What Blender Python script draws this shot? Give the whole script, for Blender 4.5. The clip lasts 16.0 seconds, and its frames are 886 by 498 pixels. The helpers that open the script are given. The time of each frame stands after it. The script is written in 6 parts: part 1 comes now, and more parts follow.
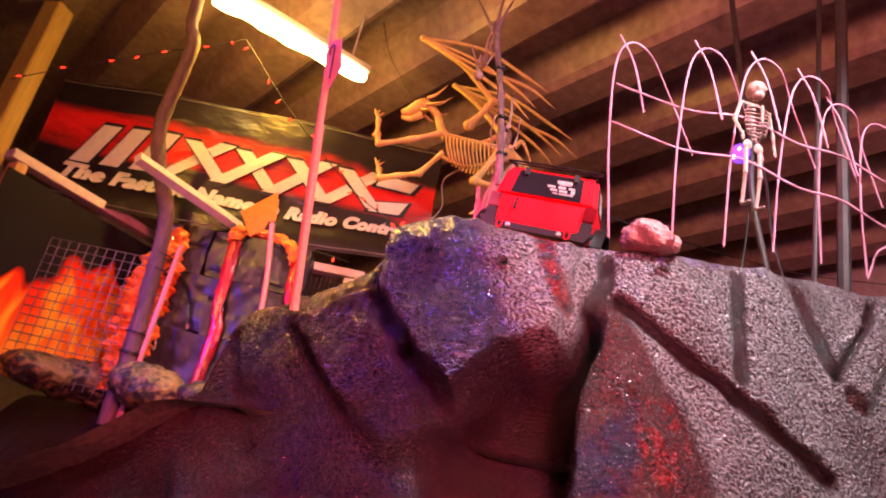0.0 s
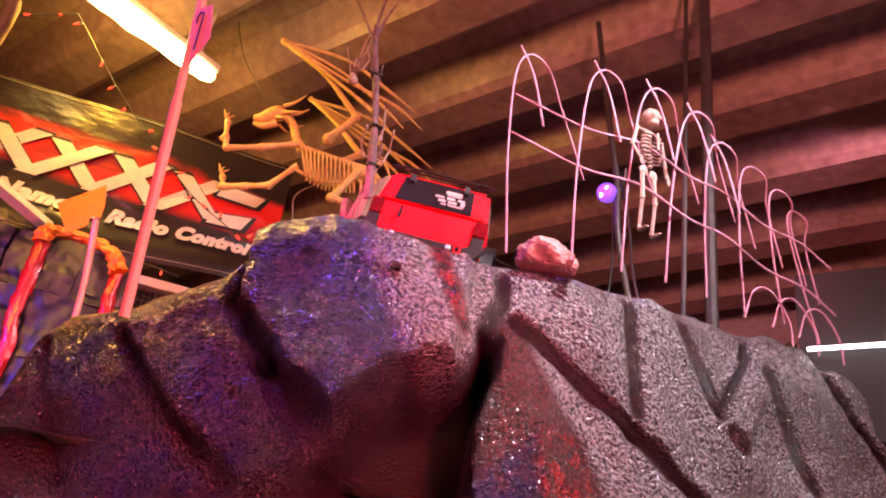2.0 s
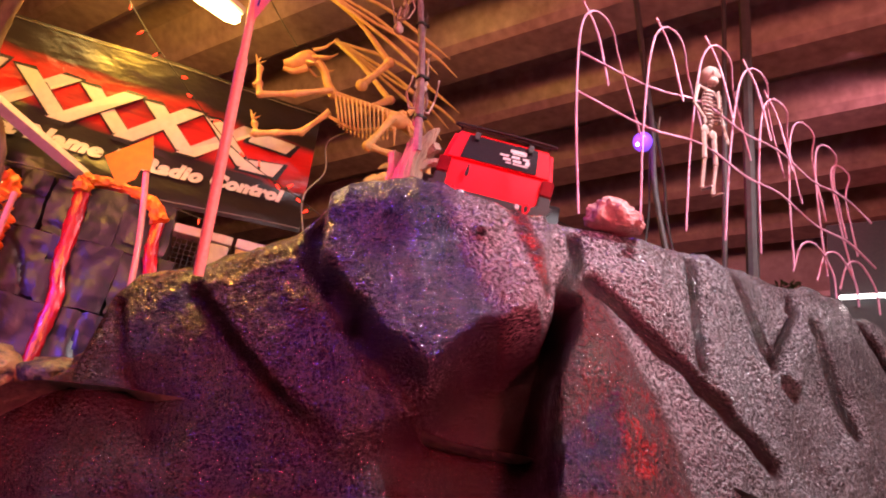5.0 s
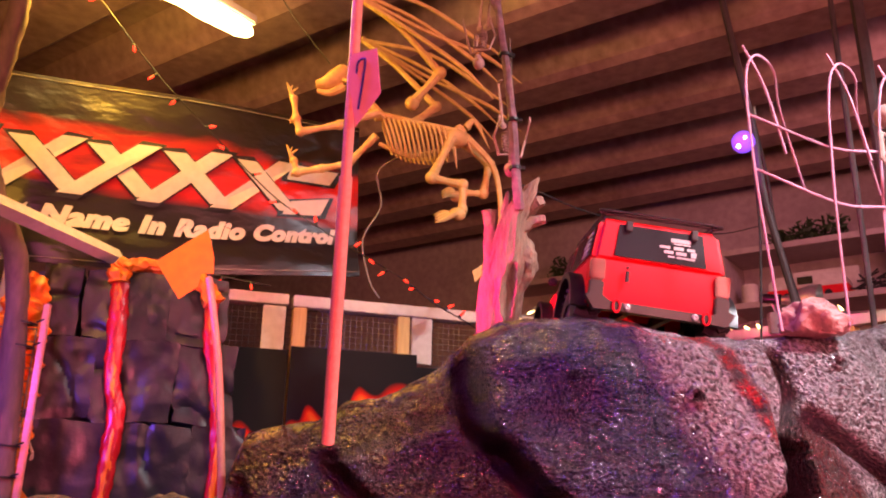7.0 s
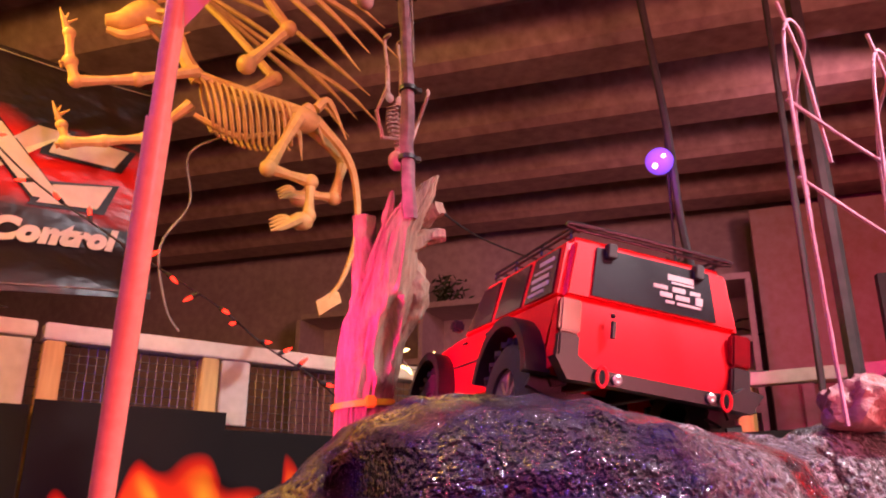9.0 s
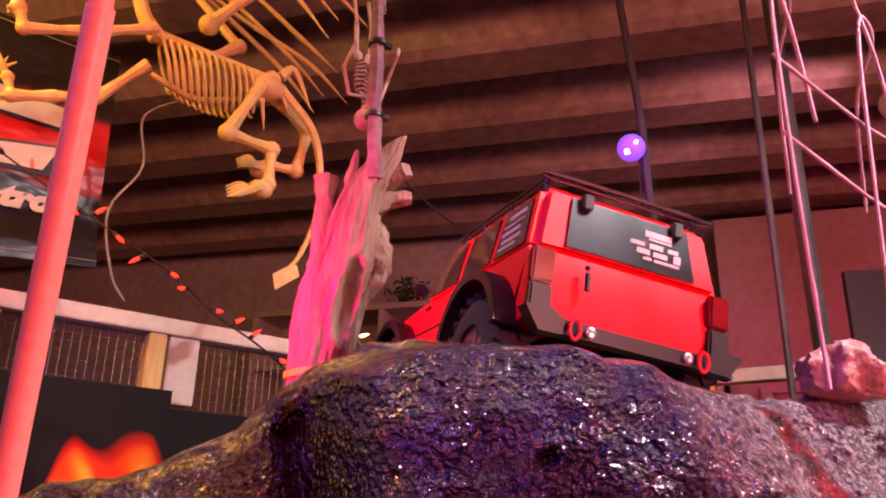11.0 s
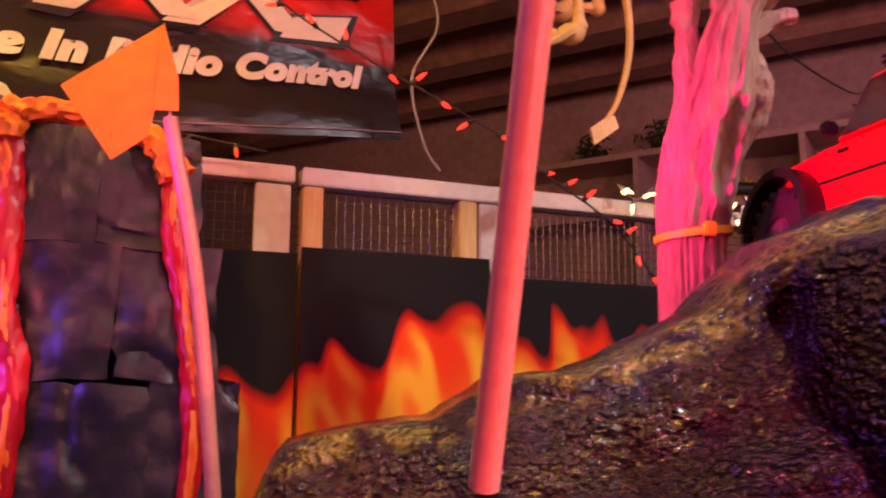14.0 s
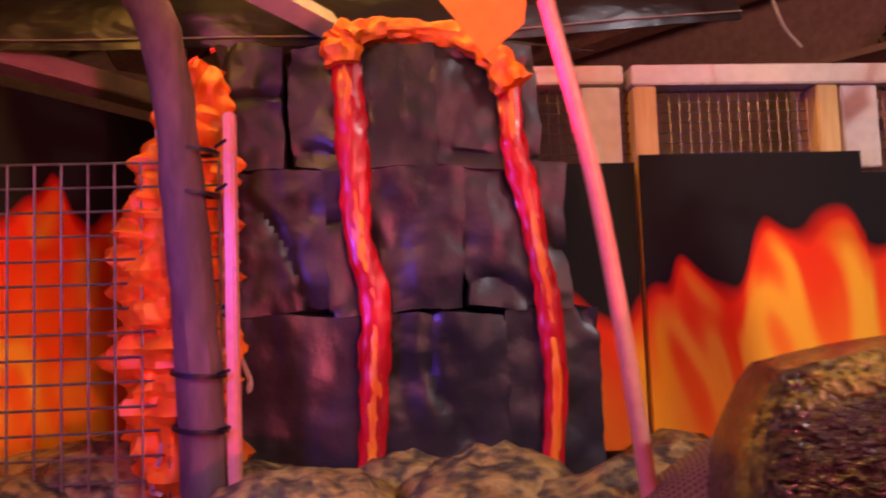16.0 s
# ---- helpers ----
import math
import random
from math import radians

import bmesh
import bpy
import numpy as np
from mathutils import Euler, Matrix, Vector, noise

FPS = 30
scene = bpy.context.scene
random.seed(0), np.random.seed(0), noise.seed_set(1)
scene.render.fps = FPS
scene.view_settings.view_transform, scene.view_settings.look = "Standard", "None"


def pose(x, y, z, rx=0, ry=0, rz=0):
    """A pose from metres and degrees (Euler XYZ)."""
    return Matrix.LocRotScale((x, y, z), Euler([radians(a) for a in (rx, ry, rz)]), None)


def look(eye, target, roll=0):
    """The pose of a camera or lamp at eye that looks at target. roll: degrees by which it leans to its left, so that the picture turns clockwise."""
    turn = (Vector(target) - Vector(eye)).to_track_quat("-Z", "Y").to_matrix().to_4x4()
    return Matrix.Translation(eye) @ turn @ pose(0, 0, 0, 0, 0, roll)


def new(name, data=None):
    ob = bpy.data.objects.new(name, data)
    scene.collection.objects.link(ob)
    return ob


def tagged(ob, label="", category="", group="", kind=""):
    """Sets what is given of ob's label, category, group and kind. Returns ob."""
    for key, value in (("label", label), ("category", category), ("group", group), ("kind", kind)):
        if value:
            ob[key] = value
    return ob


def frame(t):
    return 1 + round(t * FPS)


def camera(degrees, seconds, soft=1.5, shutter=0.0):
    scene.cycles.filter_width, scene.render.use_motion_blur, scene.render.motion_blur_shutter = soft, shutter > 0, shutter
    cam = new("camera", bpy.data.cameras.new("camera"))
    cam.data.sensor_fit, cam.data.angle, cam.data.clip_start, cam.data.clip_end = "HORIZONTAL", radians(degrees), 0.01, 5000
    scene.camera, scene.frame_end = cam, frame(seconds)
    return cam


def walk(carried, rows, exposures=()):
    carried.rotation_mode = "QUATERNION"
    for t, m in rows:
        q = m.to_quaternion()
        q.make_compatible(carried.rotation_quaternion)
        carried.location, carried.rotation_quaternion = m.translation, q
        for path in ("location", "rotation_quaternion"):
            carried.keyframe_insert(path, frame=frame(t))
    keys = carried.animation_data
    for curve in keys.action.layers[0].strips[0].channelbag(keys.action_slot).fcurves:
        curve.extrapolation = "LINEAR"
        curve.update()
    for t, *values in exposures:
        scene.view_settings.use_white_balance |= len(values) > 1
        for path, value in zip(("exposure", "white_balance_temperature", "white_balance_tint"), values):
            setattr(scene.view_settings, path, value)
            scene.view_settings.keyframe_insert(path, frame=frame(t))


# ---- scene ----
cam = camera(59.0, 16.0, soft=2.0, shutter=0.3)
PATH = [
    (0, (0.519, -0.300, -0.122), (-0.036, 1.457, 0.657), 12.4),
    (0.5, (0.363, -0.198, -0.141), (0.032, 1.563, 0.746), 10.7),
    (1, (0.400, -0.132, -0.133), (0.151, 1.613, 0.810), 11.0),
    (1.5, (0.397, -0.120, -0.133), (0.235, 1.622, 0.836), 10.6),
    (2, (0.376, -0.133, -0.136), (0.276, 1.609, 0.842), 10.3),
    (2.5, (0.361, -0.147, -0.131), (0.295, 1.596, 0.846), 9.8),
    (3, (0.338, -0.152, -0.141), (0.306, 1.590, 0.841), 9.8),
    (3.2, (0.344, -0.155, -0.151), (0.305, 1.585, 0.834), 10.2),
    (5.5, (0.196, -0.176, -0.096), (0.173, 1.660, 0.697), 8.5),
    (6, (0.214, -0.051, -0.003), (0.118, 1.789, 0.775), 8.2),
    (6.6, (-0.021, -0.096, 0.225), (0.003, 1.812, 0.823), 3.0),
    (7.2, (-0.123, -0.024, 0.286), (0.021, 1.888, 0.855), 1.0),
    (7.8, (-0.132, 0.253, 0.313), (0.144, 2.117, 0.984), 1.9),
    (8.5, (-0.148, 0.337, 0.371), (0.318, 2.165, 1.033), 1.1),
    (9, (-0.164, 0.400, 0.413), (0.458, 2.191, 1.051), 0.1),
    (11.5, (-0.140, 0.466, 0.361), (0.566, 2.208, 1.043), 1.2),
    (12, (-0.203, 0.468, 0.399), (0.439, 2.284, 0.937), 1.1),
    (12.5, (-0.240, 0.502, 0.427), (0.345, 2.365, 0.858), 0.9),
    (13, (-0.251, 0.525, 0.431), (0.237, 2.431, 0.790), 0.5),
    (13.5, (-0.243, 0.560, 0.411), (0.092, 2.504, 0.745), 0.7),
    (14.2, (-0.314, 0.625, 0.398), (-0.122, 2.595, 0.685), -0.1),
    (14.5, (-0.335, 0.628, 0.402), (-0.218, 2.609, 0.652), -0.7),
    (15.5, (-0.349, 0.701, 0.365), (-0.631, 2.668, 0.596), -1.3),
    (16, (-0.434, 0.724, 0.388), (-0.806, 2.684, 0.537), -2.1),
]
walk(cam, [(t, look(eye, target, roll)) for t, eye, target, roll in PATH],
     exposures=[(0, -0.03), (3, -0.05), (7, -0.20), (9, -0.28), (12, -0.34), (13.5, -0.56), (15, -0.60), (16, -0.52)])

# ---- light ----
world = bpy.data.worlds.new("world")
world.use_nodes = True
world.node_tree.nodes["Background"].inputs[0].default_value = (0.28, 0.09, 0.32, 1)
world.node_tree.nodes["Background"].inputs[1].default_value = 0.014
scene.world = world
scene.view_settings.exposure = 0.0


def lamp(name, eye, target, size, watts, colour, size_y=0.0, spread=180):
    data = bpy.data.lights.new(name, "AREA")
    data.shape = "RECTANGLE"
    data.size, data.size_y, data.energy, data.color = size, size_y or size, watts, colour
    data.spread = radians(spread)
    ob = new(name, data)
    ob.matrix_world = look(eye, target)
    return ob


# the ceiling tube, and unseen coloured lamps added to light the course
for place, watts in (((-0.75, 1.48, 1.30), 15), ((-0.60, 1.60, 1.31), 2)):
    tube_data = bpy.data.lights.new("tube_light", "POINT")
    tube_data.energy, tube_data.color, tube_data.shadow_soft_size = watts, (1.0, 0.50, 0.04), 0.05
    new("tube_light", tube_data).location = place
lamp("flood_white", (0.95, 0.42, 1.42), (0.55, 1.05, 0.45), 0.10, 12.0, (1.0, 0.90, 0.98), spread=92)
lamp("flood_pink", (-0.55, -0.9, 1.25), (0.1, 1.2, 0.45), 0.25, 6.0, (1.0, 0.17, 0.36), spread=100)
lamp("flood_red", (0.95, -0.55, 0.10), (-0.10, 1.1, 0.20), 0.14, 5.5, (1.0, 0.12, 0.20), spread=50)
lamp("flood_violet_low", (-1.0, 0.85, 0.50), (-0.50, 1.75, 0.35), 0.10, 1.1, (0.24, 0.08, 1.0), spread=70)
# unseen lamp, added only to brighten the ceiling ribs
lamp("fill_amber", (0.9, -0.9, 0.9), (0.75, 1.9, 1.6), 0.4, 17, (1.0, 0.31, 0.27), spread=110)
# added yellow fill for dragon and flag, which the tube lights too little
lamp("fill_yellow", (-0.95, 0.15, 1.35), (-0.42, 1.65, 0.80), 0.15, 1.9, (1.0, 0.46, 0.06), spread=55)
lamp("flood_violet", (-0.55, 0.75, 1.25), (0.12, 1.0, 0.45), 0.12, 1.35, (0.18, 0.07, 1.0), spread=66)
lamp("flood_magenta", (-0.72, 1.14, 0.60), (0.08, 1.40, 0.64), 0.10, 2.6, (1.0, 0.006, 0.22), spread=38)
# unseen fill added to brighten the shelves and the wall
lamp("fill_back", (1.5, 1.7, 1.5), (1.3, 2.9, 1.1), 0.3, 2.0, (1.0, 0.38, 0.56), spread=90)

# ---- materials ----


def nodes_of(name):
    m = bpy.data.materials.new(name)
    m.use_nodes = True
    t = m.node_tree
    return m, t, t.nodes["Principled BSDF"]


def nd(t, kind, **values):
    n = t.nodes.new(kind)
    for key, value in values.items():
        n.inputs[key].default_value = value
    return n


def surface(name, base, other=None, rough=0.6, metal=0.0, grain=40.0, stain=5.0, bump=0.15, depth=0.002, coat=0.0, stretch=(1, 1, 1), mix=0.5):
    """A two-scale procedural surface: fine grain and broad stains between two colours, with fine relief."""
    m, t, p = nodes_of(name)
    other = other or tuple(c * 0.6 for c in base)
    co = t.nodes.new("ShaderNodeTexCoord")
    mp = nd(t, "ShaderNodeMapping", Scale=stretch)
    t.links.new(co.outputs["Object"], mp.inputs["Vector"])
    fine, broad = nd(t, "ShaderNodeTexNoise", Scale=grain, Detail=6.0), nd(t, "ShaderNodeTexNoise", Scale=stain, Detail=4.0)
    for n in (fine, broad):
        t.links.new(mp.outputs["Vector"], n.inputs["Vector"])
    add = t.nodes.new("ShaderNodeMath")
    add.operation = "MULTIPLY_ADD"
    add.inputs[1].default_value = 0.5
    t.links.new(fine.outputs["Fac"], add.inputs[0])
    half = t.nodes.new("ShaderNodeMath")
    half.operation = "MULTIPLY"
    half.inputs[1].default_value = 0.5
    t.links.new(broad.outputs["Fac"], half.inputs[0])
    t.links.new(half.outputs[0], add.inputs[2])
    ramp = t.nodes.new("ShaderNodeValToRGB")
    ramp.color_ramp.elements[0].position, ramp.color_ramp.elements[1].position = 0.5 - 0.25 * mix, 0.5 + 0.25 * mix
    ramp.color_ramp.elements[0].color, ramp.color_ramp.elements[1].color = (*other, 1), (*base, 1)
    t.links.new(add.outputs[0], ramp.inputs["Fac"])
    t.links.new(ramp.outputs["Color"], p.inputs["Base Color"])
    rr = t.nodes.new("ShaderNodeMapRange")
    rr.inputs["To Min"].default_value, rr.inputs["To Max"].default_value = max(rough - 0.12, 0.04), min(rough + 0.12, 1)
    t.links.new(broad.outputs["Fac"], rr.inputs["Value"])
    t.links.new(rr.outputs[0], p.inputs["Roughness"])
    p.inputs["Metallic"].default_value, p.inputs["Coat Weight"].default_value = metal, coat
    if bump:
        b = nd(t, "ShaderNodeBump", Strength=bump, Distance=depth)
        t.links.new(fine.outputs["Fac"], b.inputs["Height"])
        t.links.new(b.outputs["Normal"], p.inputs["Normal"])
    return m


def glow(name, colour, strength):
    m, t, p = nodes_of(name)
    p.inputs["Base Color"].default_value = (*colour, 1)
    p.inputs["Emission Color"].default_value = (*colour, 1)
    p.inputs["Emission Strength"].default_value = strength
    return m


def clear(name, colour=(1, 1, 1), rough=0.05):
    m, t, p = nodes_of(name)
    p.inputs["Base Color"].default_value = (*colour, 1)
    p.inputs["Transmission Weight"].default_value, p.inputs["Roughness"].default_value = 1.0, rough
    return m


def painted_rock():
    """Sprayed hard foam: dark glossy coat, red in the creases, pale dry brush; white, violet and yellow light painted
    in.
    """
    m, t, p = nodes_of("painted_rock")
    co = t.nodes.new("ShaderNodeTexCoord")

    def noise_at(scale, detail=5.0):
        n = nd(t, "ShaderNodeTexNoise", Scale=scale, Detail=detail)
        t.links.new(co.outputs["Object"], n.inputs["Vector"])
        return n

    fine, mid = noise_at(170.0, 2.0), noise_at(42.0)
    ramp = t.nodes.new("ShaderNodeValToRGB")
    els = ramp.color_ramp.elements
    els[0].position, els[0].color = 0.34, (0.004, 0.003, 0.004, 1)
    els[1].position, els[1].color = 0.74, (0.050, 0.016, 0.022, 1)
    speckle = t.nodes.new("ShaderNodeMixRGB")
    speckle.inputs["Fac"].default_value = 0.5
    t.links.new(mid.outputs["Color"], speckle.inputs["Color1"])
    t.links.new(fine.outputs["Color"], speckle.inputs["Color2"])
    t.links.new(speckle.outputs["Color"], ramp.inputs["Fac"])
    last = ramp.outputs["Color"]
    for attr, colour, gain in (("rust", (0.095, 0.022, 0.022, 1), 0.8), ("violet", (0.012, 0.006, 0.055, 1), 0.8), ("pale", (0.26, 0.235, 0.245, 1), 0.85), ("ochre", (0.40, 0.36, 0.05, 1), 0.9), ("crease_and_shade", (0.030, 0.006, 0.006, 1), 0.95), ("scarlet", (0.28, 0.010, 0.012, 1), 0.9)):
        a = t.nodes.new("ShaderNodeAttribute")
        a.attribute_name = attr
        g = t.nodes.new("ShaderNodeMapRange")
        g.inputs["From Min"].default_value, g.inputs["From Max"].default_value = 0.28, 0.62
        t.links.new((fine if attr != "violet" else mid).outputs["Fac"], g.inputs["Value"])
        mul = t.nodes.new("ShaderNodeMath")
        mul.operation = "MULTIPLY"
        if attr == "crease_and_shade":
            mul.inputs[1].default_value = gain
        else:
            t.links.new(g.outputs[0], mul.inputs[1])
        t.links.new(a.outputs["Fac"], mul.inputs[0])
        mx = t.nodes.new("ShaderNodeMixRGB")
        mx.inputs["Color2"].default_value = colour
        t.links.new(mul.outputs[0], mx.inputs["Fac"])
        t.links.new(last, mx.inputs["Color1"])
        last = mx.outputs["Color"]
    t.links.new(last, p.inputs["Base Color"])
    rr = t.nodes.new("ShaderNodeMapRange")
    rr.inputs["To Min"].default_value, rr.inputs["To Max"].default_value = 0.12, 0.28
    t.links.new(mid.outputs["Fac"], rr.inputs["Value"])
    t.links.new(rr.outputs[0], p.inputs["Roughness"])
    p.inputs["Coat Weight"].default_value, p.inputs["Coat Roughness"].default_value = 0.8, 0.14
    b1, b2 = nd(t, "ShaderNodeBump", Strength=1.0, Distance=0.015), nd(t, "ShaderNodeBump", Strength=0.75, Distance=0.012)
    t.links.new(fine.outputs["Fac"], b1.inputs["Height"])
    t.links.new(mid.outputs["Fac"], b2.inputs["Height"])
    t.links.new(b2.outputs["Normal"], b1.inputs["Normal"])
    t.links.new(b1.outputs["Normal"], p.inputs["Normal"])
    t.links.new(b1.outputs["Normal"], p.inputs["Coat Normal"])
    return m


def flame_print():
    """Printed sheet: black cloth with a red body of flame and thin yellow licks rising from its lower edge."""
    m, t, p = nodes_of("flame_print")
    co = t.nodes.new("ShaderNodeTexCoord")

    def field(scale, distortion, detail=1.0):
        mp = nd(t, "ShaderNodeMapping", Scale=scale, Location=(-0.15 * scale[0], -0.055 * scale[1], 0.0))
        t.links.new(co.outputs["Object"], mp.inputs["Vector"])
        n = nd(t, "ShaderNodeTexNoise", Scale=1.0, Detail=detail, Distortion=distortion)
        t.links.new(mp.outputs["Vector"], n.inputs["Vector"])
        return n.outputs["Fac"]

    def maths(op, a, b, c=0.0):
        n = t.nodes.new("ShaderNodeMath")
        n.operation = op
        for i, v in enumerate((a, b, c)):
            if isinstance(v, float):
                n.inputs[i].default_value = v
            else:
                t.links.new(v, n.inputs[i])
        return n.outputs[0]

    sep = t.nodes.new("ShaderNodeSeparateXYZ")
    t.links.new(co.outputs["Object"], sep.inputs[0])
    body, tongue, lick = field((3.6, 3.6, 0.5), 0.5), field((6.0, 6.0, 2.0), 1.2), field((5.0, 5.0, 2.2), 1.8)
    away = maths("MULTIPLY_ADD", sep.outputs["X"], 12.0, -3.36)
    peak = maths("DIVIDE", 0.42, maths("MULTIPLY_ADD", away, away, 1.0))
    s = maths("ADD", peak, maths("MULTIPLY_ADD", body, 1.3, maths("MULTIPLY_ADD", tongue, 0.95, maths("MULTIPLY_ADD", sep.outputs["Z"], -3.0, 0.20))))
    ramp = t.nodes.new("ShaderNodeValToRGB")
    els = ramp.color_ramp.elements
    els[0].position, els[0].color = 0.52, (0.012, 0.010, 0.010, 1)
    els[1].position, els[1].color = 1.0, (0.95, 0.17, 0.010, 1)
    for pos, col in ((0.56, (0.50, 0.014, 0.006, 1)), (0.61, (0.90, 0.040, 0.006, 1)), (0.76, (0.92, 0.062, 0.006, 1))):
        els.new(pos).color = col
    t.links.new(s, ramp.inputs["Fac"])
    ridge = maths("ABSOLUTE", maths("SUBTRACT", lick, 0.5), 0.0)
    core = t.nodes.new("ShaderNodeMapRange")
    core.interpolation_type = "SMOOTHSTEP"
    core.inputs["From Min"].default_value, core.inputs["From Max"].default_value = 0.12, 0.015
    t.links.new(ridge, core.inputs["Value"])
    inner = t.nodes.new("ShaderNodeMapRange")
    inner.inputs["From Min"].default_value, inner.inputs["From Max"].default_value = 0.58, 0.74
    t.links.new(s, inner.inputs["Value"])
    mx = t.nodes.new("ShaderNodeMixRGB")
    mx.inputs["Color2"].default_value = (1.0, 0.50, 0.03, 1)
    t.links.new(maths("MULTIPLY", core.outputs[0], inner.outputs[0]), mx.inputs["Fac"])
    t.links.new(ramp.outputs["Color"], mx.inputs["Color1"])
    t.links.new(mx.outputs["Color"], p.inputs["Base Color"])
    p.inputs["Roughness"].default_value, p.inputs["Specular IOR Level"].default_value = 0.75, 0.2
    return m


def banner_print():
    """Vinyl banner print: streaks of red over black."""
    m, t, p = nodes_of("banner_print")
    co = t.nodes.new("ShaderNodeTexCoord")
    mp = nd(t, "ShaderNodeMapping", Scale=(2.2, 2.2, 9.0), Rotation=(0.0, 0.5, 0.0))
    t.links.new(co.outputs["Object"], mp.inputs["Vector"])
    n = nd(t, "ShaderNodeTexNoise", Scale=1.3, Detail=6.0, Distortion=0.6)
    t.links.new(mp.outputs["Vector"], n.inputs["Vector"])
    sep = t.nodes.new("ShaderNodeSeparateXYZ")
    t.links.new(co.outputs["Object"], sep.inputs[0])
    band = t.nodes.new("ShaderNodeMapRange")
    band.interpolation_type = "SMOOTHSTEP"
    band.inputs["From Min"].default_value, band.inputs["From Max"].default_value = 0.07, 0.16
    t.links.new(sep.outputs["Z"], band.inputs["Value"])
    top = t.nodes.new("ShaderNodeMapRange")
    top.inputs["From Min"].default_value, top.inputs["From Max"].default_value = 0.37, 0.24
    t.links.new(sep.outputs["Z"], top.inputs["Value"])
    k = t.nodes.new("ShaderNodeMath")
    k.operation = "MULTIPLY"
    t.links.new(band.outputs[0], k.inputs[0])
    t.links.new(top.outputs[0], k.inputs[1])
    k2 = t.nodes.new("ShaderNodeMath")
    k2.operation = "MULTIPLY"
    t.links.new(k.outputs[0], k2.inputs[0])
    t.links.new(n.outputs["Fac"], k2.inputs[1])
    ramp = t.nodes.new("ShaderNodeValToRGB")
    els = ramp.color_ramp.elements
    els[0].position, els[0].color = 0.30, (0.012, 0.008, 0.008, 1)
    els[1].position, els[1].color = 0.56, (0.55, 0.012, 0.012, 1)
    t.links.new(k2.outputs[0], ramp.inputs["Fac"])
    t.links.new(ramp.outputs["Color"], p.inputs["Base Color"])
    p.inputs["Roughness"].default_value = 0.30
    wrinkle = nd(t, "ShaderNodeTexNoise", Scale=9.0, Detail=3.0)
    b = nd(t, "ShaderNodeBump", Strength=0.35, Distance=0.02)
    t.links.new(wrinkle.outputs["Fac"], b.inputs["Height"])
    t.links.new(b.outputs["Normal"], p.inputs["Normal"])
    return m


def burlap():
    m, t, p = nodes_of("burlap")
    co = t.nodes.new("ShaderNodeTexCoord")
    waves = []
    for direction in ("X", "Y"):
        w = nd(t, "ShaderNodeTexWave", Scale=85.0, Distortion=0.8, Detail=1.0)
        w.bands_direction = direction
        t.links.new(co.outputs["Object"], w.inputs["Vector"])
        waves.append(w)
    mul = t.nodes.new("ShaderNodeMath")
    mul.operation = "MAXIMUM"
    t.links.new(waves[0].outputs["Fac"], mul.inputs[0])
    t.links.new(waves[1].outputs["Fac"], mul.inputs[1])
    ramp = t.nodes.new("ShaderNodeValToRGB")
    ramp.color_ramp.elements[0].color, ramp.color_ramp.elements[1].color = (0.05, 0.03, 0.025, 1), (0.30, 0.17, 0.13, 1)
    t.links.new(mul.outputs[0], ramp.inputs["Fac"])
    t.links.new(ramp.outputs["Color"], p.inputs["Base Color"])
    b = nd(t, "ShaderNodeBump", Strength=0.8, Distance=0.004)
    t.links.new(mul.outputs[0], b.inputs["Height"])
    t.links.new(b.outputs["Normal"], p.inputs["Normal"])
    p.inputs["Roughness"].default_value = 0.85
    return m


M_BURLAP = burlap()
M_ROCK = painted_rock()
M_FLAME = flame_print()
M_BANNER = banner_print()
M_CEIL = surface("ribbed_steel", (0.52, 0.35, 0.30), (0.26, 0.15, 0.14), 0.38, 0.0, 26, 2.4, 0.25, 0.004, 0, (1, 1, 1), 0.6)
M_WALL = surface("plaster_wall", (0.50, 0.40, 0.40), (0.36, 0.27, 0.27), 0.8, 0.0, 30, 2.5, 0.1)
M_FLOOR = surface("concrete_floor", (0.20, 0.18, 0.17), None, 0.7, 0.0, 40, 3, 0.2)
M_GROUND = surface("course_ground", (0.20, 0.14, 0.09), (0.07, 0.05, 0.045), 0.75, 0.0, 60, 8, 0.5, 0.01)
M_PINE = surface("pine_wood", (0.80, 0.56, 0.20), (0.62, 0.38, 0.12), 0.6, 0, 20, 4, 0.1, 0.001, 0, (6, 6, 0.6))
M_WHITEWOOD = surface("white_painted_wood", (0.74, 0.68, 0.60), (0.60, 0.53, 0.45), 0.6, 0, 50, 5, 0.1)
M_BLACKCLOTH = surface("black_cloth", (0.022, 0.020, 0.020), (0.012, 0.011, 0.011), 0.75, 0, 150, 6, 0.1)
M_BARK = surface("driftwood", (0.40, 0.29, 0.20), (0.15, 0.09, 0.065), 0.75, 0, 90, 14, 0.8, 0.004, 0, (2.0, 2.0, 0.30), 0.7)
M_STICK = surface("stick_bark", (0.20, 0.12, 0.11), (0.09, 0.055, 0.05), 0.75, 0, 70, 12, 0.5, 0.003, 0, (1, 1, 0.3))
M_TWIG = surface("purple_twig", (0.30, 0.17, 0.20), (0.14, 0.08, 0.09), 0.65, 0, 90, 20, 0.4, 0.002)
M_BONE = surface("bone_plastic", (0.84, 0.60, 0.24), (0.66, 0.42, 0.14), 0.5, 0, 60, 14, 0.15, 0.001)
M_SKEL = surface("skeleton_plastic", (0.50, 0.34, 0.29), (0.30, 0.18, 0.16), 0.5, 0, 90, 25, 0.15, 0.001)
M_PINKROD = surface("pink_fibreglass", (0.84, 0.36, 0.26), (0.74, 0.28, 0.20), 0.35, 0, 120, 6, 0.04)
